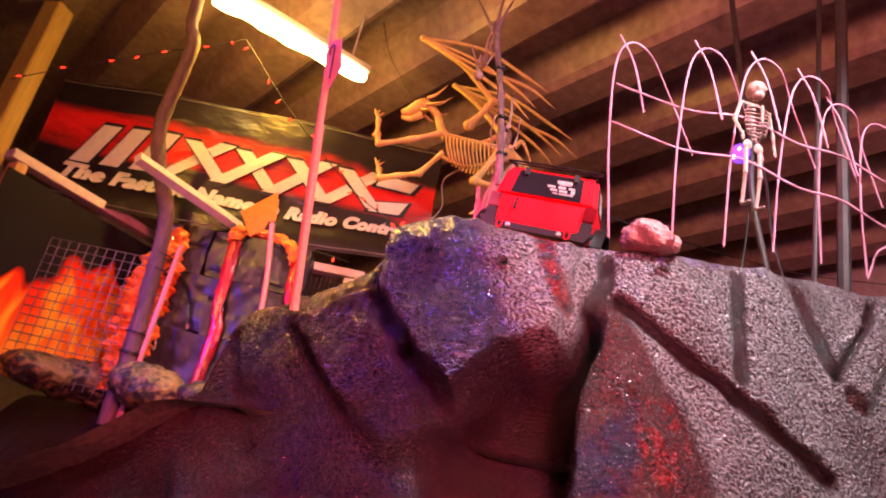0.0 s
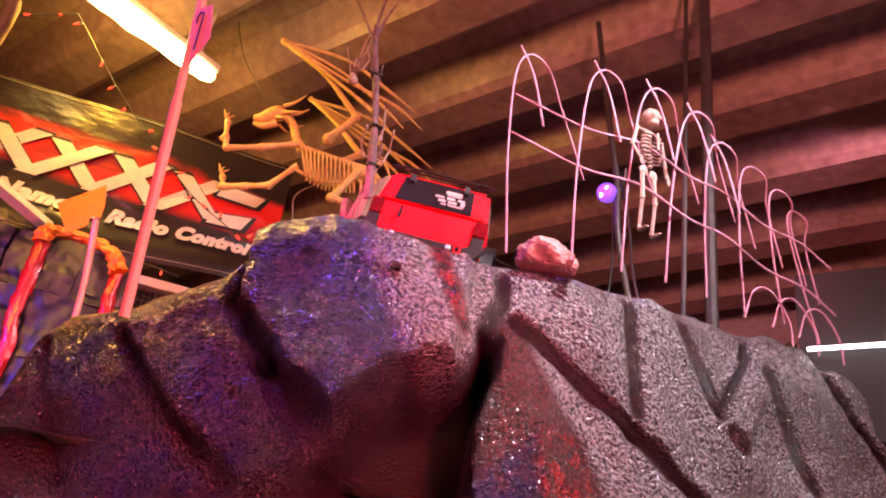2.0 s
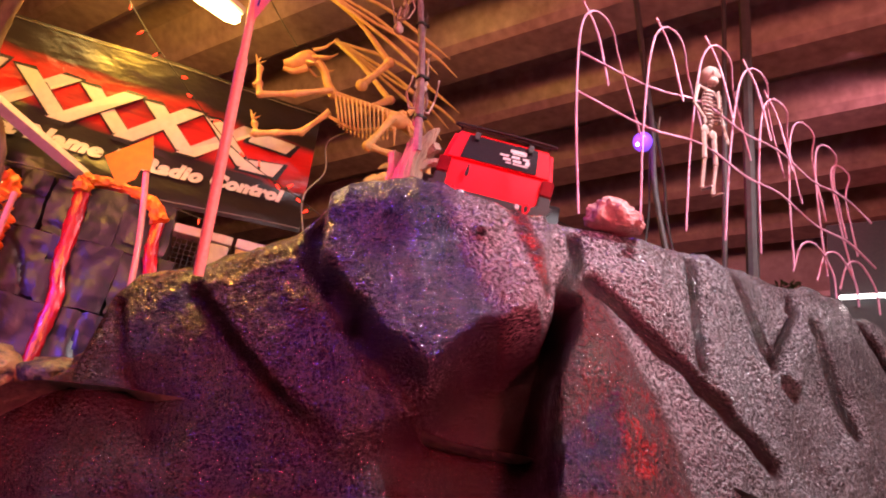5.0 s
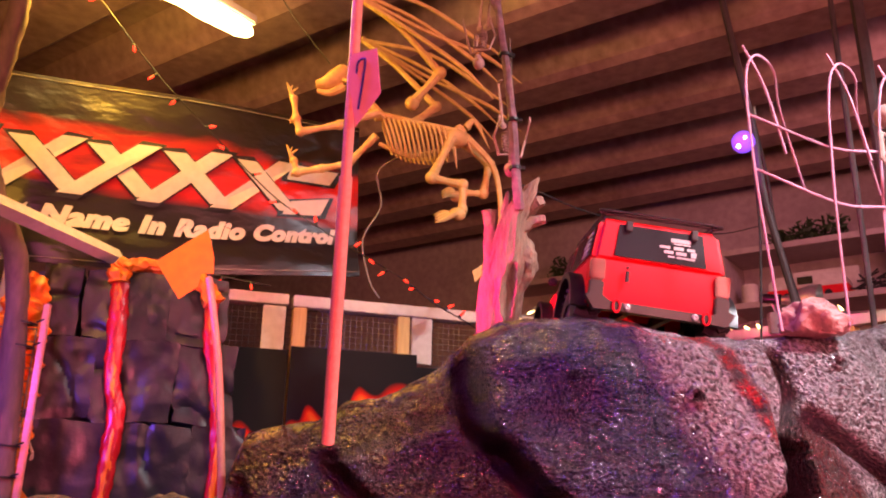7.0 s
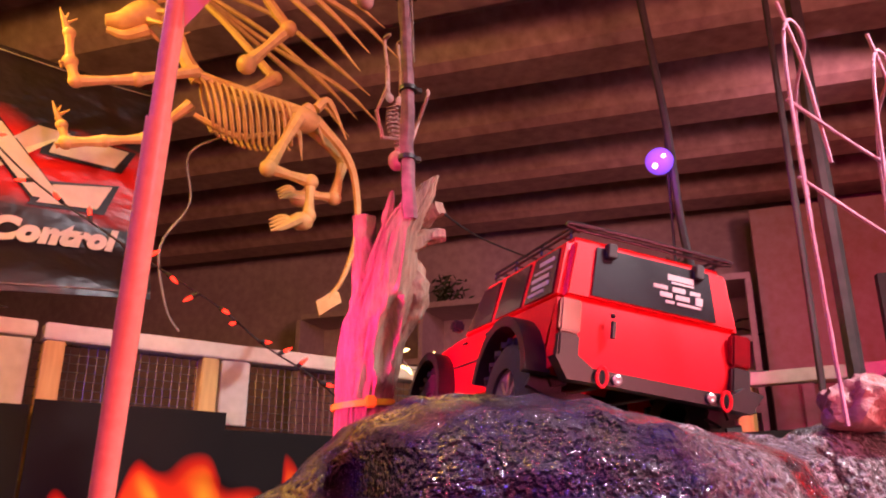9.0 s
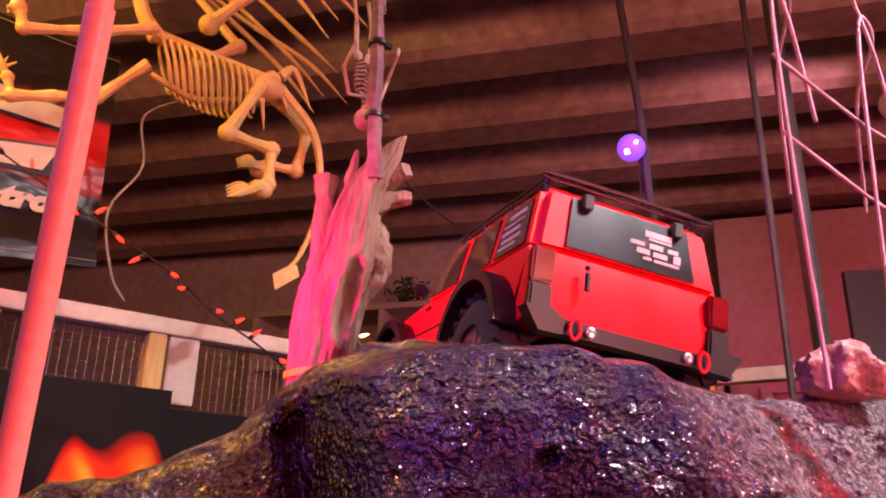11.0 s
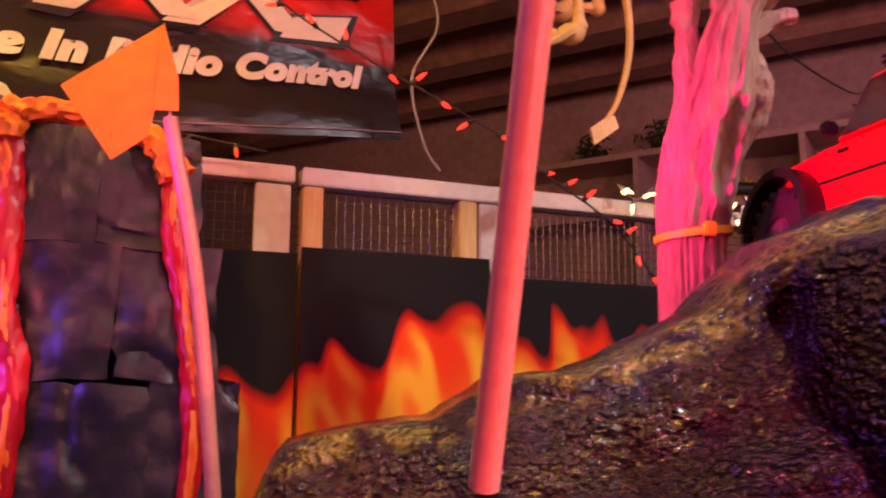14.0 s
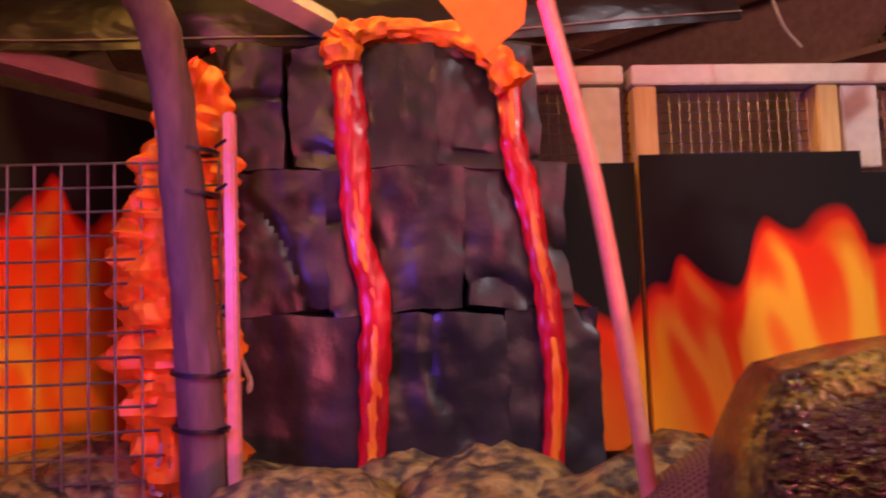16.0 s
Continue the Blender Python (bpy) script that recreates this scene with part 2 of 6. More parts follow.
M_ORANGE = surface("orange_flag_plastic", (0.95, 0.30, 0.01), (0.88, 0.23, 0.01), 0.45, 0, 60, 6, 0.05)
M_TAG = surface("pink_card", (0.85, 0.33, 0.34), (0.78, 0.27, 0.28), 0.6, 0, 60, 8, 0.05)
M_INK = surface("blue_ink", (0.05, 0.05, 0.30), None, 0.5, 0, 60, 8, 0)
M_WIRE = surface("pink_chenille_wire", (0.66, 0.32, 0.42), (0.48, 0.22, 0.32), 0.7, 0, 260, 14, 0.4, 0.001)
M_LAVAROCK = surface("black_foam_rock", (0.026, 0.022, 0.024), (0.010, 0.009, 0.011), 0.36, 0, 45, 7, 0.28, 0.006, 0, (1, 1, 1), 0.7)
M_LAVA = surface("crimson_lava_paint", (0.60, 0.006, 0.014), (0.34, 0.003, 0.008), 0.30, 0, 44, 26, 0.5, 0.003, 0.2, (2.4, 2.4, 0.5), 0.5)
M_LAVACORE = surface("orange_lava_paint", (0.95, 0.30, 0.015), (0.80, 0.07, 0.010), 0.35, 0, 60, 34, 0.5, 0.003, 0, (2.0, 2.0, 0.5), 0.5)
M_LAVAFOAM = surface("orange_lava_foam", (0.95, 0.32, 0.015), (0.80, 0.06, 0.008), 0.5, 0, 60, 22, 0.6, 0.005, 0, (1, 1, 1), 0.9)
M_RED = surface("red_car_paint", (0.80, 0.006, 0.020), (0.72, 0.004, 0.016), 0.46, 0, 200, 4, 0.0, 0.001, 0.0)
M_RED.node_tree.nodes["Principled BSDF"].inputs["Specular IOR Level"].default_value = 0.22
M_BLACK = surface("black_plastic", (0.010, 0.010, 0.012), (0.006, 0.006, 0.007), 0.40, 0, 120, 10, 0.1, 0.001)
M_RUBBER = surface("tyre_rubber", (0.022, 0.021, 0.022), (0.012, 0.012, 0.012), 0.8, 0, 120, 14, 0.3, 0.001)
M_METAL = surface("brushed_metal", (0.55, 0.52, 0.50), (0.38, 0.36, 0.35), 0.35, 0.9, 120, 10, 0.05)
M_TINT = surface("tinted_window", (0.020, 0.016, 0.022), (0.014, 0.012, 0.015), 0.24, 0, 20, 3, 0.0, 0.001, 0.5)
M_WHITE = surface("white_print", (0.58, 0.55, 0.52), (0.50, 0.46, 0.43), 0.5, 0, 60, 6, 0.0)
M_TAIL = surface("red_lens", (0.20, 0.004, 0.010), (0.12, 0.003, 0.006), 0.2, 0, 60, 6, 0.0)
M_YELLOW = surface("yellow_nylon", (0.82, 0.80, 0.03), (0.74, 0.68, 0.03), 0.4, 0, 80, 8, 0.05)
M_DARKMETAL = surface("dark_conduit", (0.08, 0.065, 0.065), (0.05, 0.04, 0.04), 0.5, 0.3, 60, 8, 0.1)
M_CABLE = surface("dark_cable", (0.03, 0.03, 0.028), None, 0.6, 0, 60, 8, 0.0)
M_GREY = surface("grey_cable", (0.30, 0.27, 0.24), None, 0.6, 0, 60, 8, 0.0)
M_GALV = surface("galvanised_wire", (0.24, 0.23, 0.23), (0.15, 0.14, 0.14), 0.4, 0.7, 120, 20, 0.1)
M_CRYSTAL = surface("pink_crystal_rock", (0.58, 0.28, 0.26), (0.24, 0.10, 0.10), 0.5, 0, 90, 26, 0.9, 0.006, 0, (1, 1, 1), 0.9)
M_BOULDER = surface("ochre_boulder", (0.30, 0.22, 0.09), (0.036, 0.032, 0.038), 0.40, 0, 60, 16, 1.0, 0.010, 0, (1, 1, 1), 0.26)
M_LEAF = surface("dark_leaf", (0.05, 0.09, 0.03), (0.025, 0.045, 0.018), 0.6, 0, 60, 20, 0.1)
M_SHELF = surface("shelf_board", (0.55, 0.45, 0.42), (0.44, 0.34, 0.32), 0.65, 0, 40, 4, 0.1)
G_TUBE = glow("tube_glow", (1.0, 0.74, 0.26), 26.0)
G_RED = glow("red_bulb_glow", (1.0, 0.025, 0.012), 4.5)
G_WARM = glow("warm_bulb_glow", (1.0, 0.66, 0.24), 10.0)
G_STRIP = glow("strip_glow", (1.0, 0.93, 0.95), 8.0)
G_VIOLET = glow("violet_bulb_glow", (0.24, 0.08, 1.0), 1.3)
G_SPOT = glow("bulb_hot_spot", (0.85, 0.75, 1.0), 14.0)

# ---- building tools ----
ORIGIN = {}


def thing(name, loc, label, category, group="", kind=""):
    ob = new(name)
    ob.empty_display_size = 0.02
    ob.location = loc
    ORIGIN[ob.name] = Vector(loc)
    return tagged(ob, label, category, group, kind)


def part(name, bm, material, parent, label="", smooth=True):
    """Links a bmesh, given in world coordinates, as one mesh under a thing or a part."""
    origin = ORIGIN.get(parent.name, Vector((0, 0, 0)))
    bm.transform(Matrix.Translation(-origin))
    me = bpy.data.meshes.new(name)
    bmesh.ops.recalc_face_normals(bm, faces=bm.faces)
    bm.to_mesh(me)
    bm.free()
    if smooth:
        me.shade_smooth()
        me.set_sharp_from_angle(angle=radians(38))
    me.materials.append(material)
    ob = new(name, me)
    ob.parent = parent
    ORIGIN[ob.name] = origin
    return tagged(ob, label)


def solid(name, bm, material, label, category, group="", kind="", smooth=True, at=None):
    """Links a bmesh as a top-level thing made of one mesh."""
    origin = Vector(at) if at is not None else Vector((0, 0, 0))
    bm.transform(Matrix.Translation(-origin))
    me = bpy.data.meshes.new(name)
    bmesh.ops.recalc_face_normals(bm, faces=bm.faces)
    bm.to_mesh(me)
    bm.free()
    if smooth:
        me.shade_smooth()
        me.set_sharp_from_angle(angle=radians(38))
    me.materials.append(material)
    ob = new(name, me)
    ob.location = origin
    ORIGIN[ob.name] = origin
    return tagged(ob, label, category, group, kind)


def box(bm, lo, hi, m=None, bevel=0.0):
    r = bmesh.ops.create_cube(bm, size=1.0)
    c, s = [(a + b) / 2 for a, b in zip(lo, hi)], [b - a for a, b in zip(lo, hi)]
    mm = Matrix.Translation(c) @ Matrix.Diagonal((*s, 1))
    bmesh.ops.transform(bm, matrix=(m @ mm) if m else mm, verts=r["verts"])
    if bevel:
        edges = list({e for v in r["verts"] for e in v.link_edges})
        bmesh.ops.bevel(bm, geom=edges, offset=bevel, segments=2, affect="EDGES")
    return bm


def smooth_line(pts, steps=6):
    """Catmull-Rom through the points."""
    p = [Vector(q) for q in pts]
    if len(p) < 3:
        return p
    p = [2 * p[0] - p[1], *p, 2 * p[-1] - p[-2]]
    out = []
    for i in range(1, len(p) - 2):
        a, b, c, d = p[i - 1:i + 3]
        for k in range(steps):
            u = k / steps
            out.append(0.5 * (2 * b + (c - a) * u + (2 * a - 5 * b + 4 * c - d) * u * u + (3 * b - a - 3 * c + d) * u ** 3))
    return [*out, p[-2]]


def tube(bm, pts, radii, seg=8, wobble=0.0, cap=True, seed=0.0):
    """A tapered round tube along points; wobble roughens it."""
    pts = [Vector(q) for q in pts]
    n = len(pts)
    if not isinstance(radii, (list, tuple)):
        radii = [radii, radii]
    rings, up = [], Vector((0.31, 0.17, 0.93)).normalized()
    for i, q in enumerate(pts):
        d = (pts[min(i + 1, n - 1)] - pts[max(i - 1, 0)])
        d = d.normalized() if d.length > 1e-9 else Vector((0, 0, 1))
        side = d.cross(up)
        side = side.normalized() if side.length > 1e-3 else Vector((1, 0, 0))
        over = side.cross(d)
        f = i / max(n - 1, 1) * (len(radii) - 1)
        k = min(int(f), len(radii) - 2)
        r = radii[k] + (radii[k + 1] - radii[k]) * (f - k)
        ring = []
        for j in range(seg):
            a = 2 * math.pi * j / seg
            e = side * math.cos(a) + over * math.sin(a)
            rr = r * (1 + wobble * noise.noise(q * 60 + e * 1.7 + Vector((seed, 0, 0))))
            ring.append(bm.verts.new(q + e * rr))
        rings.append(ring)
    for a, b in zip(rings, rings[1:]):
        for j in range(seg):
            bm.faces.new((a[j], a[(j + 1) % seg], b[(j + 1) % seg], b[j]))
    if cap:
        bm.faces.new(rings[0][::-1])
        bm.faces.new(rings[-1])
    return bm


def ball(bm, c, r, sub=2, scale=(1, 1, 1), m=None):
    res = bmesh.ops.create_icosphere(bm, subdivisions=sub, radius=r)
    mm = Matrix.Translation(c) @ (m or Matrix()) @ Matrix.Diagonal((*scale, 1))
    bmesh.ops.transform(bm, matrix=mm, verts=res["verts"])
    return res["verts"]


def turned(pts, bm, m=None, seg=20):
    """A lathe: pts of (radius, height) about z."""
    rings = []
    for r, z in pts:
        rings.append([bm.verts.new(Vector((max(r, 1e-4) * math.cos(2 * math.pi * j / seg), max(r, 1e-4) * math.sin(2 * math.pi * j / seg), z))) for j in range(seg)])
    for a, b in zip(rings, rings[1:]):
        for j in range(seg):
            bm.faces.new((a[j], a[(j + 1) % seg], b[(j + 1) % seg], b[j]))
    if m:
        bmesh.ops.transform(bm, matrix=m, verts=[v for ring in rings for v in ring])
    return bm


def prism(bm, outline, depth, m=None):
    """A flat outline of (x, z) points, extruded along y by depth."""
    lo = [bm.verts.new((x, 0, z)) for x, z in outline]
    hi = [bm.verts.new((x, depth, z)) for x, z in outline]
    n = len(outline)
    bm.faces.new(lo)
    bm.faces.new(hi[::-1])
    for i in range(n):
        bm.faces.new((lo[i], hi[i], hi[(i + 1) % n], lo[(i + 1) % n]))
    if m:
        bmesh.ops.transform(bm, matrix=m, verts=lo + hi)
    return bm


def frame_at(x, y, z, degrees):
    return Matrix.Translation((x, y, z)) @ Matrix.Rotation(radians(degrees), 4, "Z")


def lerp_at(table, x):
    return float(np.interp(x, [a for a, _ in table], [b for _, b in table]))

# ---- the room ----
ROOM = frame_at(0, 0, 0, -37)
WALL_W, CEIL_Z, FLOOR_Z = 3.56, 1.60, -0.62
U0, U1, W0 = -4.6, 3.4, -3.2


def room_box(name, lo, hi, material, label):
    bm = bmesh.new()
    box(bm, lo, hi, ROOM)
    return solid(name, bm, material, label, name.split("_")[0], kind="structure", smooth=False)


room_box("floor", (U0, W0, FLOOR_Z - 0.1), (U1, WALL_W, FLOOR_Z), M_FLOOR, "grey concrete floor of the indoor course")
room_box("wall_north", (U0, WALL_W, FLOOR_Z), (U1, WALL_W + 0.12, CEIL_Z + 0.12), M_WALL, "pale plaster wall behind the shelves")
room_box("wall_south", (U0, W0 - 0.12, FLOOR_Z), (U1, W0, CEIL_Z + 0.12), M_WALL, "plain plaster wall closing the room")
room_box("wall_west", (U0 - 0.12, W0, FLOOR_Z), (U0, WALL_W, CEIL_Z + 0.12), M_WALL, "plain plaster wall closing the room")
room_box("wall_east", (U1, W0, FLOOR_Z), (U1 + 0.12, WALL_W, CEIL_Z + 0.12), M_WALL, "plain plaster wall closing the room")


def build_ceiling():
    bm = bmesh.new()
    box(bm, (U0, W0, CEIL_Z + 0.125), (U1, WALL_W, CEIL_Z + 0.17), ROOM)
    w, i = W0, 0
    while w < WALL_W - 0.2:
        # a trapezoidal deck rib: flat sole, sloping webs
        prof = [(w, CEIL_Z + 0.128), (w + 0.06, CEIL_Z + 0.022), (w + 0.085, CEIL_Z), (w + 0.215, CEIL_Z), (w + 0.24, CEIL_Z + 0.022), (w + 0.30, CEIL_Z + 0.128)]
        lo = [bm.verts.new(ROOM @ Vector((U0, a, z))) for a, z in prof]
        hi = [bm.verts.new(ROOM @ Vector((U1, a, z))) for a, z in prof]
        for k in range(5):
            bm.faces.new((lo[k], lo[k + 1], hi[k + 1], hi[k]))
        w, i = w + 0.40, i + 1
    return solid("ceiling", bm, M_CEIL, "ribbed steel deck ceiling in reddish light", "ceiling", kind="structure", smooth=False)


build_ceiling()

# ---- the painted rock ridge ----
CREST_Z = [(-1.3, -0.25), (-0.835, -0.08), (-0.70, -0.018), (-0.585, 0.034), (-0.46, 0.12), (-0.40, 0.165), (-0.372, 0.20), (-0.355, 0.305), (-0.338, 0.340), (-0.30, 0.352), (-0.23, 0.362), (-0.187, 0.388), (-0.136, 0.397), (-0.09, 0.416), (-0.046, 0.44), (-0.006, 0.485), (0.04, 0.508),
           (0.09, 0.516), (0.144, 0.509), (0.2, 0.500), (0.29, 0.482), (0.334, 0.480), (0.4, 0.483), (0.48, 0.495), (0.544, 0.507), (0.621, 0.518), (0.693, 0.535), (0.796, 0.553), (0.909, 0.565), (1.0, 0.600), (1.068, 0.603), (1.115, 0.583), (1.224, 0.605), (1.35, 0.622), (1.7, 0.66)]
CREST_Y = [(-1.3, 1.25), (-0.5, 1.16), (-0.207, 1.10), (0, 1.03), (0.15, 0.975), (0.27, 0.95), (0.36, 0.945), (0.5, 0.98), (0.62, 1.05), (0.895, 1.231), (1.2, 1.43), (1.7, 1.75)]
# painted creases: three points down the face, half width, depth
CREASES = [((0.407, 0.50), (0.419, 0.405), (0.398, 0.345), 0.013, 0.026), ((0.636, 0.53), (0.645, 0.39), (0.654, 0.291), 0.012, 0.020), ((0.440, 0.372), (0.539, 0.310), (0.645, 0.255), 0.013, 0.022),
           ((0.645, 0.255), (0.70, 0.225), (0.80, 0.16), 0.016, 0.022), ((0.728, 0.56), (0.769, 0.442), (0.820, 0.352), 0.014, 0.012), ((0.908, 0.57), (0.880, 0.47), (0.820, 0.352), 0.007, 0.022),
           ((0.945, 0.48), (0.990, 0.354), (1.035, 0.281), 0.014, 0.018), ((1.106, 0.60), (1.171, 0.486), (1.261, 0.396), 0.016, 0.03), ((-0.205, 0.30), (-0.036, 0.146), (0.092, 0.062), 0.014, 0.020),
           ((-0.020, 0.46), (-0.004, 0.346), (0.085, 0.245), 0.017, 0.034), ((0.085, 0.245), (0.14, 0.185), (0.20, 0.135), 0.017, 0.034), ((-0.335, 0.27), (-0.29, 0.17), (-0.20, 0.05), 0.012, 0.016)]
BLOCK = [(-0.020, 0.62), (0.372, 0.62), (0.372, 0.40), (0.366, 0.268), (0.280, 0.229), (0.213, 0.147), (0.117, 0.224), (0.004, 0.346)]
SLAB = [(-0.20, 0.305), (-0.086, 0.350), (-0.021, 0.372), (0.065, 0.250), (0.19, 0.10), (0.10, 0.04), (-0.036, 0.146)]
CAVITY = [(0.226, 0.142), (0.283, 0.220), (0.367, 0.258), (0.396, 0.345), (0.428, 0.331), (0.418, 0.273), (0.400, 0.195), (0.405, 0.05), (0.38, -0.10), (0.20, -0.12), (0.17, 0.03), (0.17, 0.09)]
WEDGE = [(0.86, 0.47), (0.905, 0.51), (0.93, 0.42), (0.88, 0.30), (0.83, 0.33)]
PITS = [(0.509, 0.455, 0.009), (0.112, 0.415, 0.006), (0.256, 0.385, 0.006)]
# the plane under the parked truck
TRUCK_AT, TRUCK_TURN = (0.258, 1.040, 0.443), (-1.0, 2.5, 7.0)


def near_line(x, z, a, b):
    ax, az, bx, bz = *a, *b
    dx, dz = bx - ax, bz - az
    u = max(0.0, min(1.0, ((x - ax) * dx + (z - az) * dz) / (dx * dx + dz * dz)))
    return math.hypot(x - ax - u * dx, z - az - u * dz)


def inside_by(x, z, poly):
    """Distance to a polygon's edge, positive inside."""
    d, odd = 9.0, False
    for (ax, az), (bx, bz) in zip(poly, poly[1:] + poly[:1]):
        d = min(d, near_line(x, z, (ax, az), (bx, bz)))
        if (az > z) != (bz > z) and x < ax + (z - az) * (bx - ax) / (bz - az):
            odd = not odd
    return d if odd else -d


def bump_of(v, lo, hi):
    u = max(0.0, min(1.0, (v - lo) / (hi - lo)))
    return u * u * (3 - 2 * u)


def rock_face(x, z):
    """How far the face stands out at x and height z, how much groove and how much hollow there is."""
    red, out = 0.0, 0.0
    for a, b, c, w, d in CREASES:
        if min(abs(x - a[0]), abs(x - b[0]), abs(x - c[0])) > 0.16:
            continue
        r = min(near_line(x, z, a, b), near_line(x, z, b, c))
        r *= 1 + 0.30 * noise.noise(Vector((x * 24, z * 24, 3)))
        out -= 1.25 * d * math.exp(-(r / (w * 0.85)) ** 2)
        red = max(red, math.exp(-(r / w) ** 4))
    if -0.3 < x < 0.5:
        jag = 0.006 * noise.noise(Vector((x * 30, z * 30, 8)))
        block = inside_by(x, z, BLOCK) + jag
        out += 0.070 * bump_of(block, -0.004, 0.018) * (1 - 0.45 * bump_of(x - 0.5 * (0.45 - z), 0.20, 0.36))
        # a thin lip along the block's lower left edge
        lip = near_line(x, z, (0.045, 0.275), (0.205, 0.140))
        out += 0.020 * math.exp(-(lip / 0.010) ** 2)
        out += 0.030 * bump_of(inside_by(x, z, SLAB) + jag, -0.004, 0.016)
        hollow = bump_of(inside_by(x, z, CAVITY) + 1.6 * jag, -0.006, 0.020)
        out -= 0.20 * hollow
    else:
        hollow = 0.0
        out += 0.024 * bump_of(inside_by(x, z, WEDGE), -0.004, 0.014) if x > 0.78 else 0.0
    for px, pz, pr in PITS:
        r = math.hypot(x - px, z - pz) / pr
        if r < 3:
            out += 0.010 * math.exp(-((r - 1.2) / 0.5) ** 2) - 0.016 * math.exp(-r ** 2)
            red = max(red, (0.8 if px > 0.4 else 0.3) * math.exp(-r ** 4))
    return out, red, hollow


def build_ridge():
    bm = bmesh.new()
    marks = {k: [] for k in ("crease_and_shade", "pale", "violet", "ochre", "scarlet", "rust")}
    nx, nf, nb = 560, 190, 30
    seat = Matrix.Translation(TRUCK_AT) @ Matrix.Rotation(radians(TRUCK_TURN[0]), 4, "Z") @ Matrix.Rotation(radians(TRUCK_TURN[1]), 4, "X") @ Matrix.Rotation(radians(TRUCK_TURN[2]), 4, "Y")
    sn, so = seat.to_3x3() @ Vector((0, 0, 1)), Vector(TRUCK_AT)
    cols = []
    for i in range(nx + 1):
        x = -1.3 + 3.0 * i / nx
        cy, cz = lerp_at(CREST_Y, x), lerp_at(CREST_Z, x)
        cz += 0.007 * noise.noise(Vector((x * 14, 0, 7))) + 0.005 * noise.noise(Vector((x * 40, 2, 7)))
        col = []
        under = bump_of(x, 0.04, 0.10) * (1 - bump_of(x, 0.42, 0.50))
        for j in range(-nb, nf + 1):
            hollow = 0.0
            if j < 0:
                b = -j / nb
                y, z = cy + 0.050 + 0.44 * b ** 1.3, cz - (cz - 0.16) * bump_of(b, 0.25, 1.0) + 0.004
                if under:
                    flat = so.z - 0.001 - ((x - so.x) * sn.x + (y - so.y) * sn.y) / sn.z
                    z += (min(z, flat) - z) * under * bump_of(b, 0.0, 0.08)
                out, red = 0.0, 0.0
            else:
                v = (j / nf) ** 1.5
                z = cz - v * (cz - FLOOR_Z)
                out, red, hollow = rock_face(x, z)
                drop = cz - z
                y = cy - 0.050 * (1 - math.exp(-drop / 0.035)) - 0.10 * drop + 0.045
                near = bump_of(drop, 0.004, 0.03)
                out, red = out * near, red * near
                if drop < 0.05 and red > 0.3:
                    z -= 0.008 * red
            q = q0 = Vector((x, y, z))
            if j >= 0:
                facets = 1.0 - 2.4 * abs(noise.noise(Vector((x * 5.2 + z * 2.5, z * 4.2, 1.0))))
                rough = 0.012 * noise.noise(q * 9) + 0.006 * noise.noise(q * 24) + 0.0035 * noise.noise(q * 70) + 0.010 * (facets - 0.5)
                y -= out + rough
                z += 0.004 * noise.noise(q * 18 + Vector((9, 0, 0)))
            col.append(bm.verts.new((x, y, z)))
            n12, n60 = noise.noise(q0 * 12), noise.noise(q0 * 60)
            # dark red of the grooves, plus the cavity's shade put in as colour
            marks["crease_and_shade"].append(max(red, hollow * 0.9))
            # the scarlet band on the block, and the speckled patch low down
            band = min(near_line(x, z, (0.297, 0.50), (0.328, 0.403)), near_line(x, z, (0.328, 0.403), (0.363, 0.332)))
            bright = math.exp(-(band / 0.015) ** 4) if j >= 0 else 0.0
            low = bump_of(inside_by(x, z, [(0.497, 0.20), (0.552, 0.215), (0.575, 0.14), (0.56, 0.08), (0.50, 0.09)]), -0.012, 0.012) if 0.45 < x < 0.62 and z < 0.25 else 0.0
            marks["scarlet"].append(max(bright * bump_of(n60, -0.45, 0.05), 0.8 * low * bump_of(n60, -0.2, 0.25)))
            # pale dry brush with white light painted in: right of the block's violet part, of the groove and of the
            # sloping foot line
            left = float(np.interp(z, (0.10, 0.239, 0.351, 0.502), (0.33, 0.292, 0.218, 0.158)))
            if x < 0.40 or z > 0.37:
                pale = bump_of(x - left + 0.020 * n12, -0.004, 0.050) * (bump_of(x - left, 0.0, 0.11) * 0.55 + 0.45)
            else:
                foot = float(np.interp(z, (0.05, 0.14, 0.209, 0.27, 0.364), (0.63, 0.590, 0.556, 0.50, 0.445)))
                pale = bump_of(x - foot + 0.015 * n12, -0.008, 0.025)
            patch = noise.noise(q0 * 6 + Vector((3, 1, 0)))
            pale *= 1 - 0.45 * bump_of(patch, 0.0, 0.45)
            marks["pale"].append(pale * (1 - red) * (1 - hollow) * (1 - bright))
            marks["rust"].append(max(0.0, 1 - pale) * bump_of(x, 0.40, 0.44) * bump_of(0.40 - z, 0.0, 0.05) * 0.8 + 0.7 * bump_of(x - left + 0.02 * n12, -0.01, 0.02) * (1 - bump_of(x - left, 0.02, 0.09)) * (1 if x < 0.40 else 0) * (1 - red) + 0.4 * (1 - bump_of(x, -0.05, 0.0)) * bump_of(n12 + patch, 0.0, 0.5) + (math.exp(-(near_line(x, z, (0.05, 0.272), (0.205, 0.145)) / 0.009) ** 4) if 0.0 < x < 0.25 and z < 0.32 else 0.0))
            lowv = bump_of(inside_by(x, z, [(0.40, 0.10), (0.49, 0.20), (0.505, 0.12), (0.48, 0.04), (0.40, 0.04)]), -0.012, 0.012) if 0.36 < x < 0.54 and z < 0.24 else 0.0
